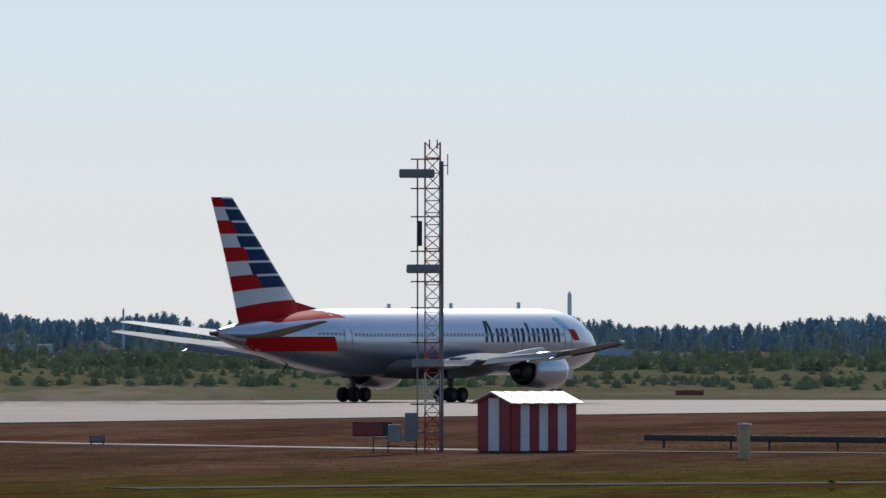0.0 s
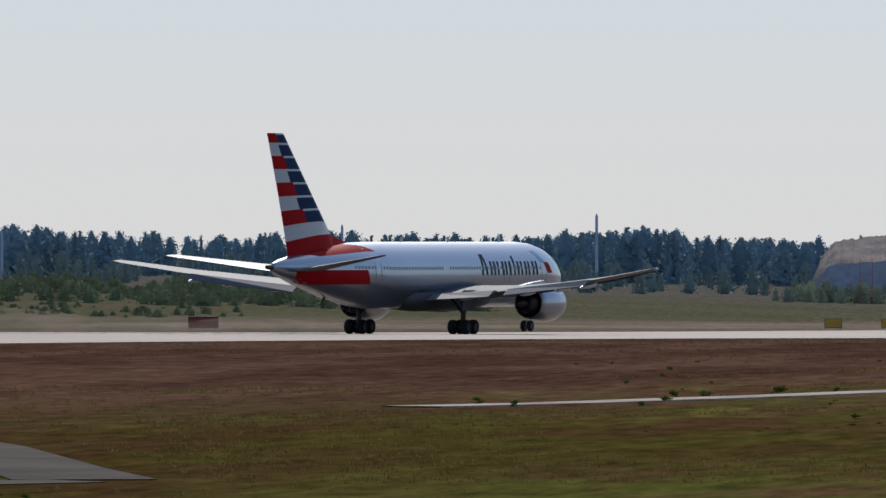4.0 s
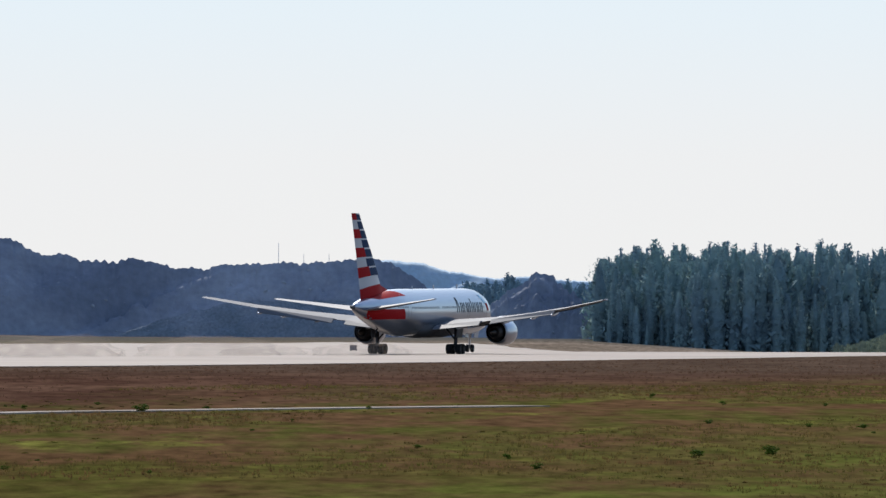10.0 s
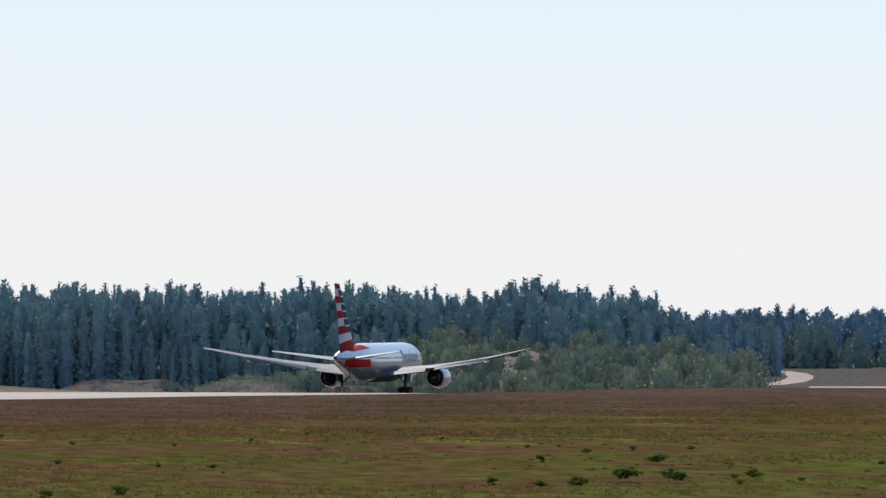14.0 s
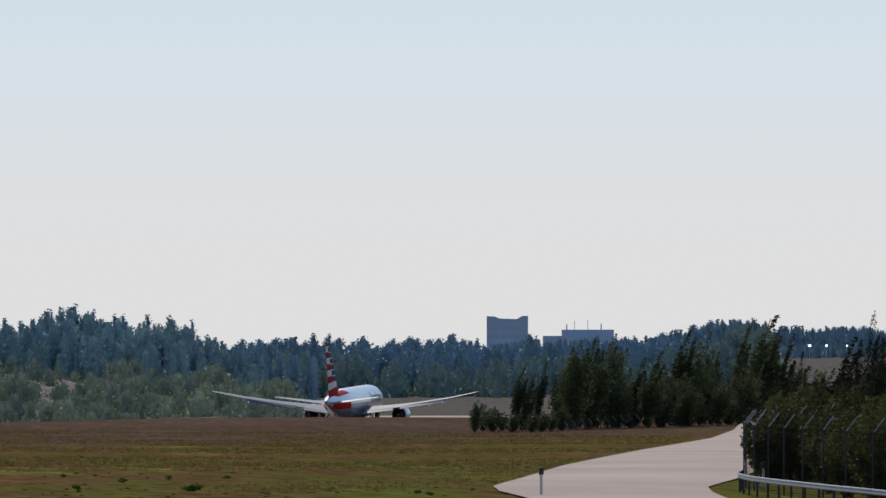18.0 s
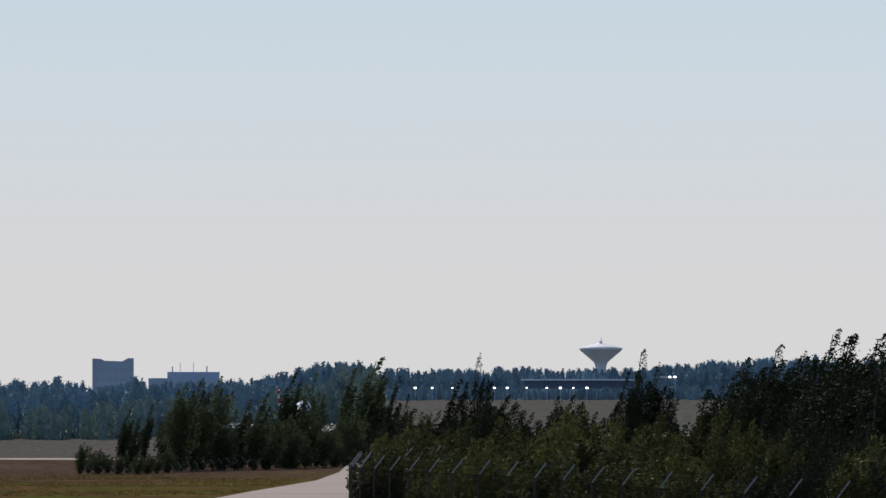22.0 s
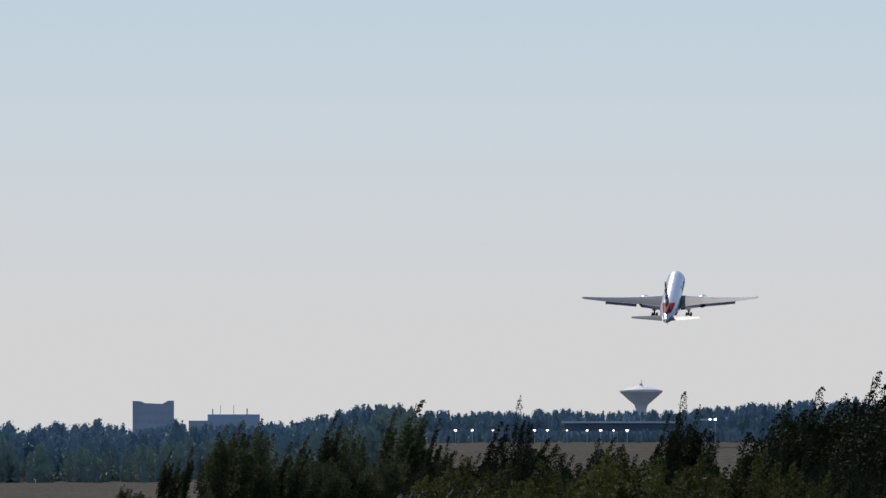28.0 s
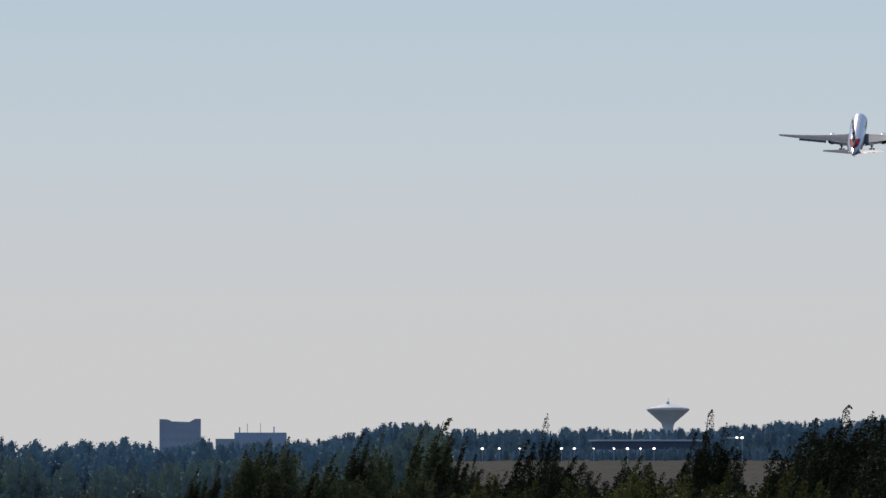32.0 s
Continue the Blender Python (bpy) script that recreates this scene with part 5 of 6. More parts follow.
def build_signs():
    sign(-200, 240, 2.2, 0.75, ((0.78, SIGNRED), (0.22, SIGNBLACK)), "low red airfield sign with black end panel", 20)
    sign(-108.2, 168.4, 0.72, 0.3, ((1.0, SIGNBLACK),), "small dark grey board on thin legs", 32, 0.55)
    sign(-193, 207.5, 0.75, 0.35, ((1.0, BOXGREY),), "small dark board on thin legs", 36, 0.3)
    sign(-417, 748, 3.0, 1.15, ((1.0, SIGNRED),), "dark red airfield sign beyond the runway", 30, 0.2)
    sign(-535, 760, 3.4, 0.6, ((1.0, SIGNRED),), "long low red airfield sign beyond the runway", 36, 0.15)
    sign(-390, 838, 1.9, 1.0, ((1.0, SIGNYELLOW),), "yellow airfield sign beyond the runway", 24, 0.15)
    sign(-387, 846, 1.9, 0.95, ((0.5, SIGNYELLOW), (0.5, SIGNBLACK)), "dusty yellow and black airfield sign", 24, 0.15)
    sign(-380, 930, 0.8, 0.9, ((1.0, BOXGREY),), "small grey distance board by the runway", 22, 0.2)
    sign(-400, 905, 1.8, 0.7, ((1.0, SIGNBLACK),), "low black airfield sign", 22, 0.2)
    sign(-378, 1110, 0.9, 0.7, ((1.0, BOXGREY),), "small grey distance board by the runway edge", 19, 0.2)
    sign(-470, 745, 2.2, 0.9, ((1.0, SIGNRED),), "dark red airfield sign by the far taxiway", 30, 0.2)
    sign(-412, 690, 1.6, 0.8, ((1.0, SIGNRED),), "small faded red airfield sign", 28, 0.2)


def thin_post(x, y, h, label, cap, r=0.05, name="marker_stake"):
    t = empty(name, stand_at(x, y, 20), label, "post")
    part("stake", tube(bmesh.new(), (0, 0, -0.1), (0, 0, h), r, r * 0.9, 8), MASTWHITE if cap is SIGNBLACK else BOXGREY, t)
    bm = bmesh.new()
    box(bm, -r * 1.5, -r, h - 0.02, r * 1.5, r, h + 0.24, 0.01)
    part("cap", bm, cap, t, "contrasting top")


build_glide_mast(), build_hut(), build_short_mast(), build_beam(), build_signs()
thin_post(-132.4, 343, 0.55, "short dark stake with white top by the track", MASTWHITE, 0.035)
thin_post(-62.8, 337, 0.85, "white delineator post with black top by the road", SIGNBLACK, 0.06, "delineator_post")
thin_post(-58.3, 362, 0.8, "white delineator post with black top by the guard rail", SIGNBLACK, 0.06, "delineator_post")


# ---- tall thin things far off ----
def pole(b, d, top, r, mt, label, name="pole", cat="pole", lamp=None):
    x, y = at_bearing(b, d)
    t = empty(name, stand_at(x, y, b), label, cat)
    part("shaft", tube(bmesh.new(), (0, 0, -0.2), (0, 0, top - land(x, y)), r, r * 0.8, 10), mt, t)
    h = top - land(x, y)
    if lamp:
        part("lamp", tube(bmesh.new(), (0, 0, h), (0, 0, h + 0.5), 0.35, 0.3, 10), lamp, t, "lit lamp")
    else:
        part("tip", tube(bmesh.new(), (0, 0, h), (0, 0, h + 0.6), r * 0.6, r * 0.3, 8), mt, t)


pole(35.46, 2425, 14.6, 0.75, TOWERCONC, "slim chimney above the far trees, pale blue with haze", "chimney", "chimney")
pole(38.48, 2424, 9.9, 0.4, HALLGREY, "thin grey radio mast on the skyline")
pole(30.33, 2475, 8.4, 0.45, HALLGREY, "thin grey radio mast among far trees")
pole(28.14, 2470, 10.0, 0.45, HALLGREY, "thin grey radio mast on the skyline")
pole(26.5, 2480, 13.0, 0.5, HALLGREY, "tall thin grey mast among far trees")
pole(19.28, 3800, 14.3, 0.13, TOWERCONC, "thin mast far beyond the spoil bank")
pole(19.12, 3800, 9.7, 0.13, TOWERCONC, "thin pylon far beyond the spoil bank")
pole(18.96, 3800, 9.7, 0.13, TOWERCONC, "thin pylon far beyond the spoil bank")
pole(22.78, 1480, 4.4, 0.14, PALEPOST, "dull tan pole beyond the runway")
pole(22.51, 1880, -6.2, 0.2, GALV, "low pole with a red lamp", "lamp_post", "lamp", REDLAMP)


def far_lattice():
    x, y = at_bearing(24.76, 1850)
    t = empty("lattice_mast", stand_at(x, y, 24), "hazy red lattice mast before the pit", "mast")
    lattice(t, 9, 2.6, [(3.2, MASTRED), (3.2, MASTRED), (3.0, MASTRED)])


far_lattice()


# ---- buildings in the distance ----
def block(name, b, d, w, depth, top, material, label, cat="building", notch=0.0, floors=5, bays=8):
    x, y = at_bearing(b, d)
    g = land(x, y)
    t = empty(name, stand_at(x, y, b), label, cat)
    h = top - g
    bm = bmesh.new()
    if notch:
        pts = [(-w / 2, 0), (w / 2, 0), (w / 2, h), (w * 0.36, h), (w * 0.22, h - notch), (-w * 0.2, h - notch * 0.8), (-w * 0.3, h - notch * 0.2), (-w / 2, h - 0.1)]
    else:
        pts = [(-w / 2, 0), (w / 2, 0), (w / 2, h), (-w / 2, h)]
    f = bm.faces.new([bm.verts.new((px, -depth / 2, pz)) for px, pz in pts])
    ext = bmesh.ops.extrude_face_region(bm, geom=[f])
    bmesh.ops.translate(bm, verts=[v for v in ext["geom"] if isinstance(v, bmesh.types.BMVert)], vec=(0, depth, 0))
    bmesh.ops.recalc_face_normals(bm, faces=bm.faces)
    part("wall", bm, material, t)
    for j in range(floors):
        z0 = h * 0.1 + (h * 0.86 - notch) * j / floors
        for i in range(bays):
            x0 = -w * 0.46 + w * 0.92 * i / bays
            bm = bmesh.new()
            box(bm, x0 + 0.1, -depth / 2 - 0.04, z0, x0 + w * 0.92 / bays - 0.25, -depth / 2 + 0.02, z0 + (h * 0.86 - notch) / floors * 0.5)
            part("window", bm, CLADPANE, t)
    return t, h


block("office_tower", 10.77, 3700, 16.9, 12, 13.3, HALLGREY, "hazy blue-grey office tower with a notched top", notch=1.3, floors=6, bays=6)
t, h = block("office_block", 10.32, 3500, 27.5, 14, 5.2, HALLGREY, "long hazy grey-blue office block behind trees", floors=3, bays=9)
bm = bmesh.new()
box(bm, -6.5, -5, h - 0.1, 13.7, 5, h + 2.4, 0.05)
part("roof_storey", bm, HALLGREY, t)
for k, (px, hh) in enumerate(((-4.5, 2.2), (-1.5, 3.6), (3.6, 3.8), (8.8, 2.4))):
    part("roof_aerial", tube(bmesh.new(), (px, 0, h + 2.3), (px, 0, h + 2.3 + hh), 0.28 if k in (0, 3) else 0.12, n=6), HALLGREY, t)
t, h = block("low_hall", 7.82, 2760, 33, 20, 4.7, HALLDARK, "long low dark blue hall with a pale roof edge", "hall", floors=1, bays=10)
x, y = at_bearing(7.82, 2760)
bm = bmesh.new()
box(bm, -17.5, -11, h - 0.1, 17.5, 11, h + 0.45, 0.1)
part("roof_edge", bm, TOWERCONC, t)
block("flat_hall", 39.18, 2224, 13, 12, 0.6, HALLGREY, "low industrial hall beyond the airfield, grey-blue with haze", "hall", floors=1, bays=5)
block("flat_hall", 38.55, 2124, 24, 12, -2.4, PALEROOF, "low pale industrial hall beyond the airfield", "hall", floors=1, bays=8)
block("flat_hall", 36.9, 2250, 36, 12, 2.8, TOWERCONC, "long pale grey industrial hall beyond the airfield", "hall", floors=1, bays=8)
block("greenhouse", 32.36, 2150, 37, 8, 1.6, PALEROOF, "long low white greenhouse below the forest", "greenhouse", floors=1, bays=12)
heap("sand_heap", "brown heap of sand beyond the airfield", 39.1, 38.4, 2174, 1.2, ((38.4, -3), (38.55, -0.8), (38.7, 1.6), (38.85, 1.6), (39.1, -3)), SAND, 0.3, nb=50, nd=20, category="sand heap")
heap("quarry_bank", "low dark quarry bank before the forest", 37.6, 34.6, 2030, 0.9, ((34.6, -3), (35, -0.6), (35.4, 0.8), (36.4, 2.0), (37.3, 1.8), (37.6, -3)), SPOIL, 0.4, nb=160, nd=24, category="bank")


def build_water_tower():
    x, y = at_bearing(7.68, 4300)
    g = land(x, y)
    t = empty("water_tower", stand_at(x, y, 7), "mushroom-shaped concrete water tower with pale conical roof", "water tower")
    H = 19.0 - g
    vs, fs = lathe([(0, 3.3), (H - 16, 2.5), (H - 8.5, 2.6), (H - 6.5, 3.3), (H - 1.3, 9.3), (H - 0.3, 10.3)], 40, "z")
    mesh_ob("stem", vs, fs, TOWERCONC, t, "concrete stem and bowl, blue-grey with haze", True)
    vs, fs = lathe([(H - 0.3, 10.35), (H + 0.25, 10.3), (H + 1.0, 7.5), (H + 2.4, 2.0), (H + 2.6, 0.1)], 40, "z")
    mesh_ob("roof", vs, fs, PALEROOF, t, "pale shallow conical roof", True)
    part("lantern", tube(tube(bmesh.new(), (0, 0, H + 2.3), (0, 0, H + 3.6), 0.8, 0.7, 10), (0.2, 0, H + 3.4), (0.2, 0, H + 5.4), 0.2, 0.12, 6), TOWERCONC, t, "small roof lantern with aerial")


build_water_tower()

# glowing discs on poles, added to stand in for a row of far glints
glints = None
for b, w in ((8.856, 0.5), (8.749, 0.4), (8.62, 0.3), (8.355, 0.45), (8.273, 0.45), (8.15, 0.3), (8.022, 0.4), (7.936, 0.5), (7.854, 0.35), (7.768, 0.5), (7.21, 0.5)):
    x, y = at_bearing(b, 2560)
    top = 2.7 if b > 7.5 else 5.8
    t = empty("far_glint", stand_at(x, y, b), "added white glow on a thin pole for a far glint", "light", "lights across the field")
    h = top - land(x, y)
    part("pole", tube(bmesh.new(), (0, 0, -0.2), (0, 0, h - w * 0.5), 0.12, n=6), HALLGREY, t)
    vs, fs = lathe([(-w * 0.5, 0.05), (-w * 0.35, w * 0.75), (w * 0.35, w * 0.75), (w * 0.5, 0.05)], 10, "z")
    mesh_ob("lamp", [(a, c, d + h) for a, c, d in vs], fs, GLINTGLOW, t, "added glowing disc")
    # a second disc and a pale bar stand in for a long white vehicle
    if top > 5:
        mesh_ob("lamp", [(a - 1.5, c, d * 0.9 + h) for a, c, d in vs], fs, GLINTGLOW, t, "added glowing disc")
        bm = bmesh.new()
        box(bm, -4.6, -0.2, h - 0.3, -0.4, 0.2, h + 0.15, 0.05)
        part("vehicle_bar", bm, PALEROOF, t, "pale bar in place of a long white vehicle")


# ---- fence, guard rail ----
def along(pts, gap):
    """Points every gap metres along a line, with the way it runs."""
    out, rest = [], 0.0
    for a, b in zip(pts, pts[1:]):
        d = math.dist(a, b)
        s = rest
        while s < d:
            k = s / d
            out.append((a[0] + (b[0] - a[0]) * k, a[1] + (b[1] - a[1]) * k, math.degrees(math.atan2(b[1] - a[1], b[0] - a[0]))))
            s += gap
        rest = s - d
    return out


def build_fence(line, gap, height, label, drop=None):
    """Posts with angled arms, wires and netting; drop lowers the foot where the ground dips behind a crest."""
    def foot(x, y):
        return land(x, y) - (lerp(drop, math.degrees(math.atan2(-x, y))) if drop else 0)

    pts = [at_bearing(b, d) for b, d in line]
    posts = along(pts, gap)
    f = empty("security_fence", stand_at(*pts[0]), label, "fence", kind="")
    inv = f.matrix_world.inverted()
    bm = bmesh.new()
    tube(bm, (0, -0.02, height - 0.02), (0, -0.42, height + 0.5), 0.028, n=6)
    arm = bpy.data.meshes.new("arm")
    bm.to_mesh(arm), bm.free()
    arm.materials.append(GALV)
    bm = bmesh.new()
    tube(bm, (0, 0, -0.2), (0, 0, height), 0.032, n=7)
    me = bpy.data.meshes.new("post")
    bm.to_mesh(me), bm.free()
    me.materials.append(POSTGREY)
    for x, y, a in posts:
        o = new("post", me)
        o.parent = f
        o.matrix_basis = inv @ pose(x, y, foot(x, y), 0, 0, a + 180)
        k = new("arm", arm)
        k.parent = o
    for strand in ((0, 0.15), (-0.14, height + 0.15), (-0.28, height + 0.32), (-0.42, height + 0.48), (0, height - 0.05), (0, height * 0.5)):
        vs, fs = [], []
        for i, (x, y, a) in enumerate(posts):
            p = inv @ pose(x, y, foot(x, y), 0, 0, a + 180) @ Vector((0, strand[0], strand[1]))
            vs += [(p.x, p.y, p.z + 0.008), (p.x + 0.007, p.y - 0.004, p.z - 0.005), (p.x - 0.007, p.y + 0.004, p.z - 0.005)]
            if i:
                fs += [(3 * i - 3 + k, 3 * i - 3 + (k + 1) % 3, 3 * i + (k + 1) % 3, 3 * i + k) for k in range(3)]
        mesh_ob("wire", vs, fs, WIRE, f, "thin fence wire")
    vs, fs = [], []
    for (x, y, a), (x2, y2, a2) in zip(posts, posts[1:]):
        z, z2 = foot(x, y), foot(x2, y2)
        n = int(gap / 0.2)
        rise = height / gap
        for i in range(-int(height / 0.2), n):
            for s in (1, -1):
                u0, u1 = i * 0.2, i * 0.2 + height
                v0, v1 = 0.0, height
                if u0 < 0:
                    v0, u0 = -u0, 0.0
                if u1 > gap:
                    v1, u1 = height - (u1 - gap), gap
                if s < 0:
                    v0, v1 = height - v0, height - v1
                k = len(vs)
                for u, v in ((u0, v0), (u1, v1)):
                    w = u / gap
                    p = inv @ Vector((x + (x2 - x) * w, y + (y2 - y) * w, z + (z2 - z) * w + v))
                    vs += [(p.x, p.y, p.z - 0.013), (p.x, p.y, p.z + 0.013)]
                fs.append((k, k + 1, k + 3, k + 2))
    tagged(mesh_ob("net", vs, fs, WIRE, f, "dark chain-link netting"), kind="stuff")
    return posts


NEAR_FENCE = tuple((b, 0.91 * d) for b, d in ((8.75, 450), (9.12, 425), (9.26, 412), (9.28, 402), (9.2, 392), (9.0, 379), (8.7, 364), (8.2, 346), (7.5, 322), (6.6, 301), (5.7, 283), (4.9, 268)))
build_fence(NEAR_FENCE, 5.8, 2.62, "chain-link security fence with angled barbed-wire arms before bushes")
build_fence(((10.9, 850), (10.4, 880), (9.9, 925), (9.5, 975), (9.15, 1030), (8.9, 1080)), 4.6, 1.9, "chain-link security fence along the far side of the road", ((8.9, 0), (9.17, 0), (9.8, 0.8), (10.37, 1.4), (11, 1.6)))


def build_rail():
    pts = [at_bearing(b + 0.03, d * 0.965) for b, d in NEAR_FENCE[2:]]
    r = empty("guard_rail", stand_at(*pts[0]), "curved galvanised guard rail on posts below the fence", "guard rail")
    inv = r.matrix_world.inverted()
    line = along(pts, 1.3)
    prof = ((0, 0.58), (0.05, 0.62), (0.0, 0.67), (0.0, 0.7), (0.05, 0.75), (0.0, 0.79))
    vs, fs = [], []
    for x, y, a in line:
        m = inv @ pose(x, y, land(x, y), 0, 0, a)
        vs += [tuple(m @ Vector((0, -o, z))) for o, z in prof]
    for j in range(len(line) - 1):
        for i in range(5):
            fs.append((6 * j + i, 6 * j + i + 1, 6 * j + 7 + i, 6 * j + 6 + i))
    part_ob = mesh_ob("beam", vs, fs, GALV, r, "bright galvanised steel beam", True)
    for x, y, a in line[::3]:
        m = inv @ pose(x, y, land(x, y), 0, 0, a)
        bm = bmesh.new()
        box(bm, -0.04, 0.02, -0.2, 0.04, 0.1, 0.78, 0.01, m)
        part("post", bm, POSTGREY, r)


build_rail()


# ---- trees near the fence: trunk, limbs and loose crowns that lean in the wind ----
def tree_meshes(seed, n, leaf, shoots, reach, plume, low, leafage, trunk_r=0.013):
    """Trunk, crown and limbs of a young tree, height 1: steep shoots clothed in leaves, all bending down-wind."""
    r = random.Random(seed)
    bend = lambda z: 0.1 * max(0, z) ** 2.2
    bm = bmesh.new()
    for a, b, r0, r1 in ((0, 0.35, trunk_r, 0.75 * trunk_r), (0.35, 0.7, 0.75 * trunk_r, 0.4 * trunk_r), (0.7, 0.97, 0.4 * trunk_r, 0.15 * trunk_r)):
        tube(bm, (bend(a), 0, a), (bend(b), 0, b), r0, r1, 6)
    trunk = bpy.data.meshes.new("trunk")
    bm.to_mesh(trunk), bm.free()
    trunk.materials.append(BARK)
    limbs, curves = [], [((0, 0), low, 1.0, plume, 0.9)]
    for i in range(shoots):
        a = 6.2832 * (i * 0.382 + r.uniform(-0.08, 0.08))
        q = reach * r.uniform(0.35, 1.0)
        top = (1 - 0.45 * (q / reach) ** 2 * r.uniform(0.5, 1.2)) * r.uniform(0.76, 0.97)
        z0 = min(low + r.random() ** 1.5 * 0.4, top - 0.22)
        curves.append(((q * math.cos(a), q * math.sin(a)), max(0.0, z0), top, plume * r.uniform(0.7, 1.15), top - z0 + 0.25))
        if i < 6:
            lb = tube(bmesh.new(), (bend(z0), 0, z0), (q * math.cos(a) * 0.9 + bend(top), q * math.sin(a) * 0.9, z0 + (top - z0) * 0.85), 0.3 * trunk_r, 0.1 * trunk_r, 5)
            lm = bpy.data.meshes.new("limb")
            lb.to_mesh(lm), lb.free()
            lm.materials.append(BARK)
            limbs.append(lm)
    vs, fs = [], []
    weights = [c[4] for c in curves]
    for o, z0, z1, w, _ in r.choices(curves, weights, k=n):
        u = r.random() ** 0.78
        z = z0 + (z1 - z0) * u
        out = 1 - (1 - u) ** 2.2
        # side twigs make the plume uneven
        rad = w * (0.35 + 0.65 * min(1, 4 * u)) * max(0.0, 1 - u) ** 0.55 * (0.6 + 0.55 * abs(math.sin(13 * u + 9 * o[0] + seed))) + 0.004
        a, q = r.uniform(0, 6.2832), rad * r.random() ** 0.6
        c = Vector((o[0] * out + q * math.cos(a) + bend(z) + 0.03 * u ** 4 + 0.25 * q, o[1] * out + q * math.sin(a), z + 0.35 * q))
        way = Vector((0.4 + r.gauss(0, 0.7), r.gauss(0, 0.7), 0.25 + r.gauss(0, 0.7))).normalized()
        side = way.cross(Vector((r.gauss(0, 1), r.gauss(0, 1), r.gauss(0, 1)))).normalized()
        s = leaf * r.uniform(0.6, 1.45) * (1.1 - 0.4 * u)
        k = len(vs)
        vs += [tuple(c - way * 0.8 * s - side * s * 0.62), tuple(c + way * 1.15 * s), tuple(c - way * 0.6 * s + side * s * 0.62)]
        fs.append((k, k + 1, k + 2))
    crown = bpy.data.meshes.new("crown")
    crown.from_pydata(vs, [], fs)
    crown.materials.append(leafage)
    return trunk, crown, limbs


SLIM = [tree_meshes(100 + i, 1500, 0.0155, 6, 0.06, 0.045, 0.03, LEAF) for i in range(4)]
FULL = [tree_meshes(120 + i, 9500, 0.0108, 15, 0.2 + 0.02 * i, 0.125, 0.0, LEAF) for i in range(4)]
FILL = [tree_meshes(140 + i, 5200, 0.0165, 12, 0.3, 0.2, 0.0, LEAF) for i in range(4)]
ROWSLIM = [tree_meshes(160 + i, 2400, 0.0165, 7, 0.085, 0.06, 0.03, LEAFHAZED) for i in range(4)]
ROWFULL = [tree_meshes(170 + i, 5200, 0.017, 15, 0.22 + 0.02 * i, 0.14, 0.0, LEAFHAZED) for i in range(4)]
ROWFILL = [tree_meshes(180 + i, 2700, 0.027, 12, 0.32, 0.21, 0.0, LEAFHAZED) for i in range(4)]
BUSHES = [tree_meshes(200 + i, 2700, 0.028, 13, 0.4, 0.21, 0.0, LEAFOLIVE, 0.009) for i in range(5)]


def plant(name, meshes, x, y, h, turn, label, cat, wide=1.0, group="", limbs=False):
    t = new(name)
    t.matrix_world = pose(x, y, land(x, y) - 0.05, 0, 0, turn)
    tagged(t, label, cat, group)
    for nm, me in [("trunk", meshes[0]), ("crown", meshes[1])] + [("limb", q) for q in (meshes[2] if limbs else ())]:
        o = new(nm, me)
        o.parent = t
        o.scale = (h * wide, h * wide, h)
    return t


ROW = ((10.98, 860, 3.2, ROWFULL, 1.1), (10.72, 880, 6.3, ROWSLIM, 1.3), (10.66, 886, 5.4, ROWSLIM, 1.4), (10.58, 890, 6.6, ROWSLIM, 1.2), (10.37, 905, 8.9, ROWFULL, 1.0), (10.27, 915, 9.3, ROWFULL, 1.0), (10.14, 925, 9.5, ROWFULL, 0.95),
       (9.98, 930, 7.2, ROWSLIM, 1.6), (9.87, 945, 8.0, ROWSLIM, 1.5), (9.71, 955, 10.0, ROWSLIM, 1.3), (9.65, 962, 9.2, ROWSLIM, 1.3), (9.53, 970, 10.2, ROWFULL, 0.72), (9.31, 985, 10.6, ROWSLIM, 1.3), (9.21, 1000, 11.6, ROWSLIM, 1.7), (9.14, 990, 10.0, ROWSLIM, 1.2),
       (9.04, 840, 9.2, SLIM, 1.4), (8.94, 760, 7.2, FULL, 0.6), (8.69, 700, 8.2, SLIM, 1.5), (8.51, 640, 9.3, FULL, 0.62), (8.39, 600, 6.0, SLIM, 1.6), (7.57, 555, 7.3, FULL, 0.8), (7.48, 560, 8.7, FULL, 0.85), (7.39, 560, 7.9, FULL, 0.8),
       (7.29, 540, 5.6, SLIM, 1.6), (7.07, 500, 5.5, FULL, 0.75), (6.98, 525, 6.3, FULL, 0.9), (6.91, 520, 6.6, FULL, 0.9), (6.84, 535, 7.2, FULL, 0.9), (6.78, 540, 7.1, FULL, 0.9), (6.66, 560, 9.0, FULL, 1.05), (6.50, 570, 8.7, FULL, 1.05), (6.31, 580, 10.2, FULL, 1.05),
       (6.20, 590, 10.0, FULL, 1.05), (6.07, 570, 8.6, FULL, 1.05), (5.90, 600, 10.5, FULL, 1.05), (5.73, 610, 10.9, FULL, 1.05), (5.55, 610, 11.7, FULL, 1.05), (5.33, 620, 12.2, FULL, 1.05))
grow = random.Random(11)
for i, (b, d, h, kind_, wide) in enumerate(ROW):
    x, y = at_bearing(b, d)
    slim = kind_ in (SLIM, ROWSLIM)
    plant("poplar", kind_[i % 4], x, y, h * 1.02, grow.uniform(-25, 25) - b, "slim young poplar with a wispy wind-bent top" if slim else "full dark green poplar bending in the wind", "tree", wide, "poplars by the fence", True)
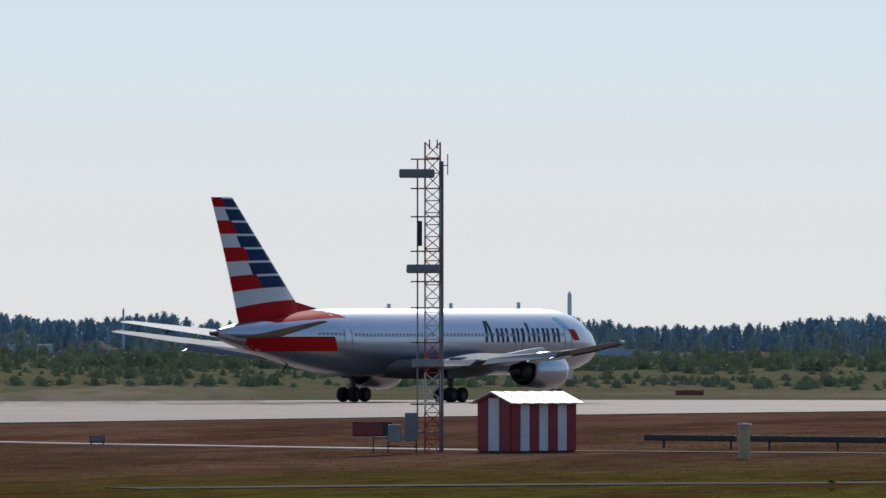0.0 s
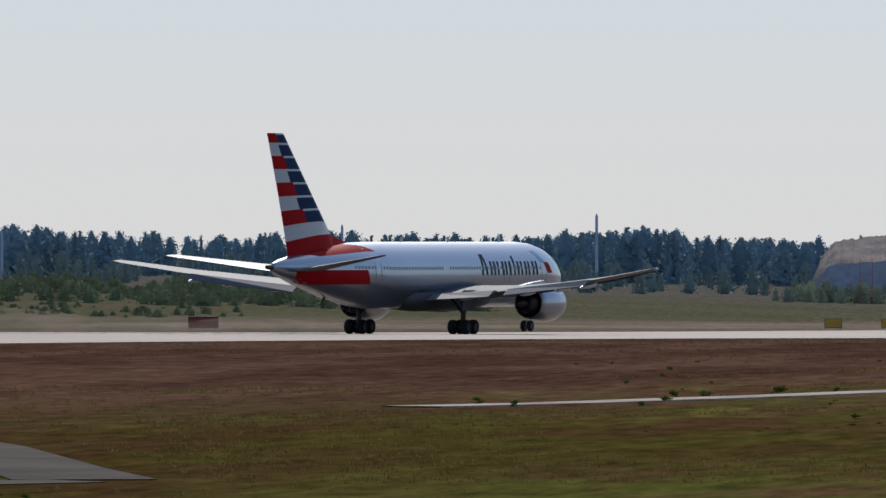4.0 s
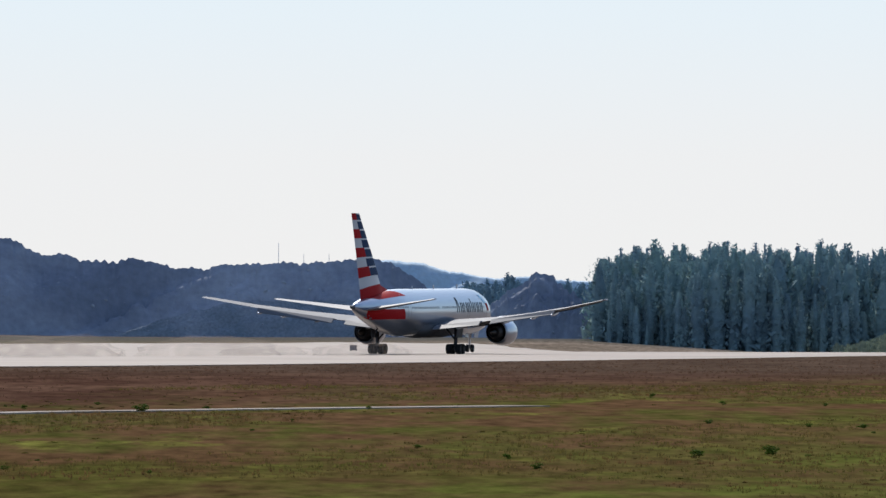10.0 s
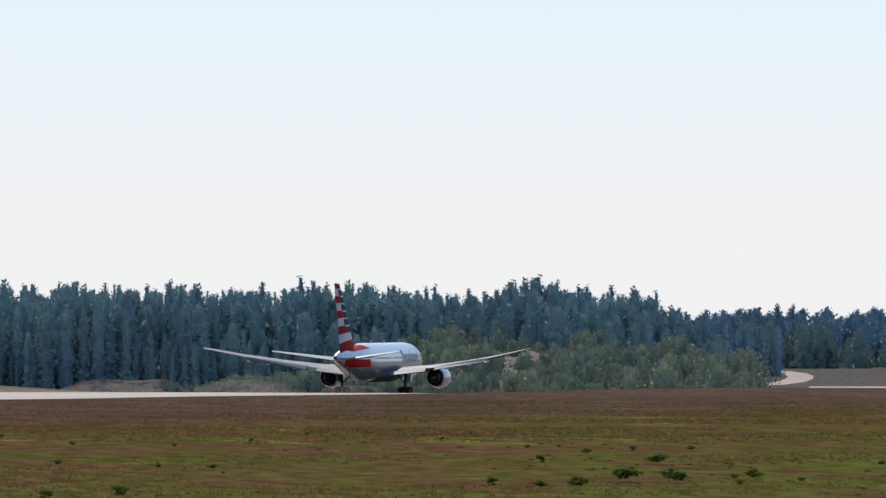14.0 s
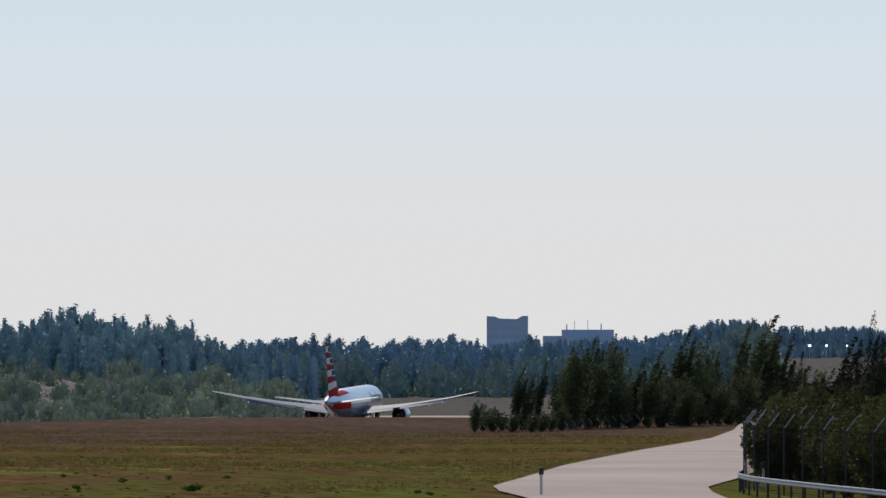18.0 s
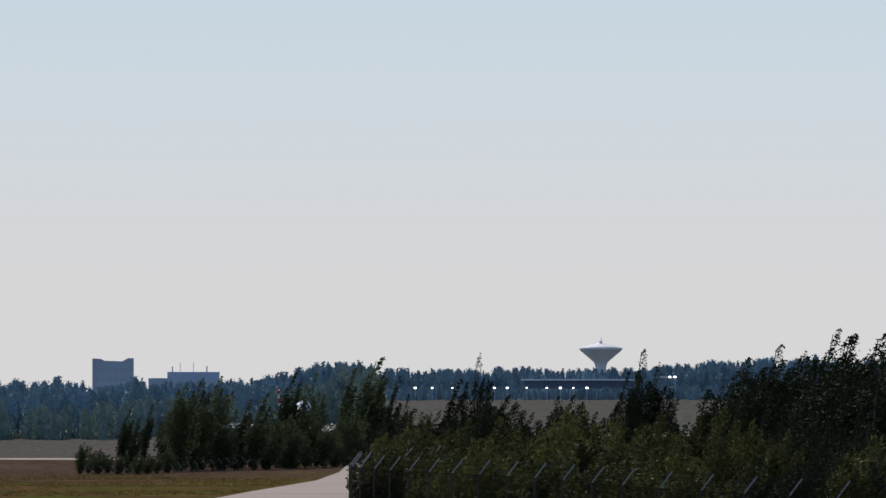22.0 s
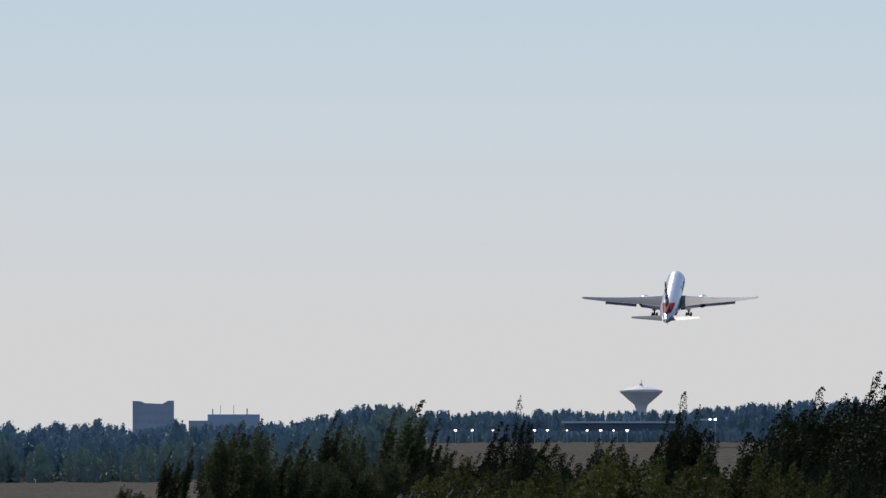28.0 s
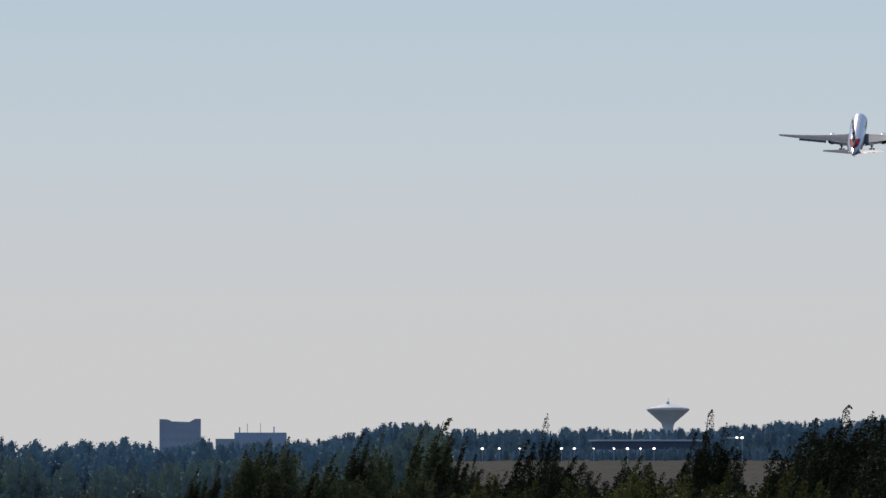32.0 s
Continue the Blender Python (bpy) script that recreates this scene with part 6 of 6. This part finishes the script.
# fuller growth between the spires
for i in range(30):
    b = 10.42 - 1.4 * i / 29 + grow.uniform(-0.03, 0.03)
    x, y = at_bearing(b, 905 + 60 * (10.5 - b) + grow.uniform(-15, 25))
    plant("poplar", ROWFILL[grow.randrange(4)], x, y, grow.uniform(4.0, 6.6), grow.uniform(-30, 30), "low dark green poplar sapling in a dense row", "tree", 1.0, "poplars by the fence")
for i in range(9):
    x, y = at_bearing(10.93 - 0.5 * i / 8, grow.uniform(862, 890))
    plant("bush", ROWFILL[grow.randrange(4)], x, y, grow.uniform(1.5, 2.7), grow.uniform(-30, 30), "low dark bush at the end of the row", "bush", 1.2, "poplars by the fence")
for i in range(18):
    x, y = at_bearing(8.5 - 1.15 * i / 17 + grow.uniform(-0.04, 0.04), grow.uniform(480, 560))
    plant("poplar", FILL[grow.randrange(4)], x, y, grow.uniform(4.2, 5.9), grow.uniform(-30, 30), "low bushy poplar behind the willow scrub", "tree", 0.95, "poplars by the fence")
for i in range(14):
    x, y = at_bearing(9.08 - 0.7 * i / 13, grow.uniform(600, 700))
    plant("poplar", FILL[grow.randrange(4)], x, y, grow.uniform(4.6, 6.0), grow.uniform(-30, 30), "low bushy poplar behind the willow scrub", "tree", 0.95, "poplars by the fence")
for i in range(40):
    b = 6.9 - 2.0 * i / 39
    x, y = at_bearing(b, grow.uniform(525, 595))
    plant("poplar", FILL[grow.randrange(4)], x, y, grow.uniform(6.6, 8.3) * (1 + 0.3 * min(1, max(0, 6.9 - b))), grow.uniform(-30, 30), "dark green poplar in a dense grove", "tree", 1.15, "poplars in the grove")
for i in range(112):
    b = 4.9 + 4.22 * (i + grow.random()) / 112
    d0 = lerp(((4.9, 271), (5.7, 286), (6.6, 304), (7.5, 326), (8.2, 350), (8.7, 368), (9.2, 400)), b)
    d = 0.91 * d0 + 3 + 170 * grow.random() ** 1.5
    x, y = at_bearing(b, d)
    plant("bush", BUSHES[grow.randrange(5)] if b > 6.75 or grow.random() < 0.25 else FILL[grow.randrange(4)], x, y, grow.uniform(2.6, 4.1) + (d - d0) * 0.008, grow.uniform(-60, 60), "leafy olive-green willow bush behind the fence", "bush", grow.uniform(0.8, 1.15), "bushes behind the fence")
for i in range(10):
    x, y = at_bearing(8.75 + 0.045 * i, grow.uniform(376, 392))
    plant("bush", BUSHES[grow.randrange(5)], x, y, grow.uniform(2.6, 3.6), grow.uniform(-60, 60), "leafy olive-green willow bush behind the fence", "bush", grow.uniform(0.8, 1.1), "bushes behind the fence")


# ---- turf: tufts of grass and heather, weeds ----
def tuft_piece(seed, blades=7, spread=0.5):
    r = random.Random(seed)
    vs, fs = [], []
    for i in range(blades):
        a, q = r.uniform(0, 6.28), spread * math.sqrt(r.random())
        x, y = q * math.cos(a), q * math.sin(a)
        h, w, lean = r.uniform(0.5, 1.0), r.uniform(0.05, 0.12), r.uniform(-0.3, 0.3)
        k = len(vs)
        vs += [(x - w, y, -0.1), (x + w, y + 0.03, -0.1), (x + lean, y + r.uniform(-.1, .1), h)]
        fs.append((k, k + 1, k + 2))
    return np.array(vs), np.array(fs)


TUFTS = [tuft_piece(300 + i) for i in range(6)]


def sward(name, label, material, n, box_, h0, h1, keep, wf=1.2):
    out = []
    r = random.Random(len(label))
    while len(out) < n:
        b, d = r.uniform(box_[0], box_[1]), math.sqrt(r.uniform(box_[2] ** 2, box_[3] ** 2))
        x, y = at_bearing(b, d)
        x += box_[4]
        y += box_[5]
        g = noise.noise((x * 0.05, y * 0.02, 9.0))
        if keep(x, y, g):
            out.append((x, y, land(x, y), r.uniform(h0, h1) * (1 + 0.5 * g), wf * r.uniform(0.8, 1.5)))
    return stand(name, label, out, TUFTS, material, "grass")


def off_paving(x, y):
    if 185 < y < 240 and x > -255 and abs(y - lerp(((-250, 236), (-206, 222), (-174, 211), (-150, 202), (-136, 196), (-122, 191), (0, 100)), x)) < 4:
        return False
    if 235 < y < 392 and abs(x - lerp(((235, -138), (259, -137.4), (290, -136.6), (315, -137.6), (339, -138), (362, -127.5), (379, -121), (400, -119)), y)) < 2.6:
        return False
    if 118 < y < 167 and abs(x - lerp(((88, -134), (121, -124), (142, -112.3), (156, -104), (166, -98), (170, -97)), y)) < 5:
        return False
    if 164 < y < 216 and abs(x - lerp(((160, -95), (166, -98.5), (175, -105), (196, -119), (213, -132), (217, -136)), y)) < 4:
        return False
    b = math.degrees(math.atan2(-x, y))
    d = math.hypot(x, y)
    if d > 295 and 8.0 < b < lerp(((300, 10.3), (352, 10.85), (367, 10.9), (430, 10.45), (547, 9.95), (891, 9.4), (1100, 9.3)), d):
        return False
    return True


sward("grass_sward", "tufted olive and straw-brown grass", TUFT, 18000, (8.6, 30, 190, 480, 0, 0), 0.05, 0.15, lambda x, y, g: off_paving(x, y) and x > -165 and g > 0.0)
sward("dry_sward", "dry tawny grass around the instruments", TUFT, 9000, (28, 40, 230, 470, 60, -110), 0.05, 0.14, lambda x, y, g: off_paving(x, y) and x > -215)
sward("verge_sward", "rough tussocks of grass and heather by the road", TUFT, 7000, (9.2, 15, 430, 900, 0, 0), 0.06, 0.16, lambda x, y, g: off_paving(x, y) and x > -235 and g > -0.1, 3.0)
sward("heather_sward", "low red-brown heather beside the runway", HEATHER, 10000, (9, 34, 420, 900, 0, 0), 0.06, 0.18, lambda x, y, g: -262 < x < -135 and off_paving(x, y))
CLUMPS = [crown_piece(60 + i, bush(0.5), 26, 3, 6, 0.2) for i in range(4)]
mound = random.Random(31)
heaps = []
while len(heaps) < 900:
    b, d = mound.uniform(8.9, 27), math.sqrt(mound.uniform(250 ** 2, 440 ** 2))
    x, y = at_bearing(b, d)
    if off_paving(x, y) and x > -150 and noise.noise((x * 0.06, y * 0.03, 2.0)) + mound.uniform(-0.25, 0.25) > 0.05:
        heaps.append((x, y, land(x, y) - 0.03, mound.uniform(0.03, 0.09), mound.uniform(3.5, 7.0)))
stand("grass_clumps", "low uneven clumps of green and brown grass", heaps, CLUMPS, CLUMP, "grass")
weeds = random.Random(5)
WEEDS = [leafy_piece(random.Random(400 + i), 300, 0.0, 0.42, 0.06) for i in range(3)]
WEED_MESHES = []
for i, (v, f) in enumerate(WEEDS):
    me = bpy.data.meshes.new("weed")
    me.from_pydata([tuple(p) for p in v], [], [tuple(int(q) for q in k) for k in f])
    me.materials.append(WEED)
    WEED_MESHES.append(me)
spots = [(-82.3, 283.8, .32), (-83.6, 279.8, .26), (-76.6, 338.4, .4), (-70.3, 306, .5), (-82.8, 344.7, .26), (-71.1, 296.1, .26), (-70.6, 299.3, .32), (-74.1, 301.5, .26), (-69.5, 309, .4), (-68.5, 305, .4), (-67.6, 314, .32)]
for i in range(70):
    b, d = weeds.uniform(10.8, 27), weeds.uniform(265, 430)
    x, y = at_bearing(b, d)
    if off_paving(x, y):
        spots.append((x, y, weeds.uniform(0.08, 0.2)))
for i in range(14):
    x = weeds.uniform(-110, -80)
    spots.append((x, weeds.uniform(125, 170), weeds.uniform(0.1, 0.28)))
for i in range(16):
    y = 262 + 6.5 * i + weeds.uniform(-3, 3)
    x = lerp(((235, -138), (259, -137.4), (290, -136.6), (315, -137.6), (339, -138), (362, -127.5), (379, -121)), y)
    spots.append((x + weeds.choice((-2.2, -2.0, 2.3)), y, weeds.uniform(0.16, 0.34)))
for x, y, h in spots:
    o = new("weed_clump", WEED_MESHES[weeds.randrange(3)])
    o.matrix_world = pose(x, y, land(x, y) - 0.02, 0, 0, weeds.uniform(0, 360)) @ Matrix.Diagonal((h * 2.3, h * 2.3, h * 1.15, 1))
    tagged(o, "low green leafy weed clump in the turf", "weed", "weeds in the turf")


# ---- what moves ----
def motions():
    rows = [(0, -342.71, 437.9, -0.11, 0, 2.5), (0.5, -340.30, 458.5, -0.20, 0, 2.5), (1, -341.26, 484.7, -0.38, 0, 2.5), (1.5, -331.00, 491.8, -0.39, 0, 2.5), (2, -319.00, 498.1, -0.43, 0, 2.5),
        (2.5, -318.00, 520.9, -0.55, 0, 2.5), (4.5, -325.00, 643.9, -1.73, 0, 2.5), (5, -326.00, 673.4, -2.02, 0, 2.5), (5.5, -327.00, 705.4, -2.33, 0, 2.5), (6, -328.00, 734.9, -2.55, 0, 2.5),
        (6.5, -328.00, 765.2, -2.74, 0, 2.5), (7, -328.00, 794.7, -2.93, 0, 2.5), (7.5, -328.00, 825.6, -3.13, 0, 2.5), (8, -328.00, 855.6, -3.32, 0, 2.5), (8.5, -328.00, 888.7, -3.53, 0, 2.5),
        (9, -328.00, 920.1, -3.74, 0, 2.5), (9.5, -328.00, 953.8, -3.97, 0, 2.5), (10, -328.00, 985.7, -4.19, 0, 2.5), (10.5, -328.00, 1020.2, -4.43, 0, 2.5), (11, -328.00, 1052.6, -4.70, 0, 2.5),
        (11.5, -328.00, 1087.3, -5.00, 0, 2.5), (12, -328.00, 1119.7, -5.29, 0, 2.5), (12.5, -328.00, 1155.0, -5.60, 0, 2.5), (13, -328.00, 1188.7, -5.98, 0, 2.5), (13.5, -328.00, 1225.7, -6.45, 0, 2.5),
        (15.5, -328.00, 1376.0, -8.35, 0, 2.5), (17, -328.00, 1495.4, -9.74, 0, 2.5), (19, -328.00, 1657.7, -11.53, 3.2, 2.5), (20, -327.34, 1748.2, -11.22, 5, 2), (24, -322.97, 2092.2, -3.66, 10, 4.5),
        (25, -319.51, 2177.7, 1.92, 11.5, 4.3), (25.5, -322.58, 2220.8, 5.56, 12.3, 4.3), (28, -319.98, 2435.2, 33.53, 15, 4), (29, -319.36, 2524.0, 47.83, 15.3, 4), (30, -318.60, 2612.7, 62.27, 15.3, 4),
        (31, -317.49, 2702.5, 78.50, 15, 4), (32, -317.40, 2793.1, 94.35, 15, 4)]
    walk(AIRLINER, [(t, pose(x, y, z, pitch, 0, heading)) for t, x, y, z, pitch, heading in rows])
    # the dust follows on the runway and stays behind when the airliner climbs
    walk(DUST, [(t, pose(x, y, base(y) + 0.1, 0, 0, 2.5)) for t, x, y, z, pitch, heading in rows if t < 18] + [(19, pose(-328, 1630, base(1630) + 0.1, 0, 0, 2.5)), (32, pose(-328, 1640, base(1640) + 0.1, 0, 0, 2.5))])
    # the wings lift as the airliner gathers speed
    for w, m in WINGS:
        root = Vector((m * 1.8, NOSE - 22, 3.3))
        walk(w, [(t, Matrix.Translation(root) @ pose(0, 0, 0, 0, m * droop * (1 if m > 0 else 0.62), 0) @ Matrix.Translation(-root))
                 for t, droop in ((0, 5.6), (2.5, 5.0), (6, 3.3), (9, 2.2), (13, 1.0), (17, 0.6), (20, 0), (32, 0))])


motions()
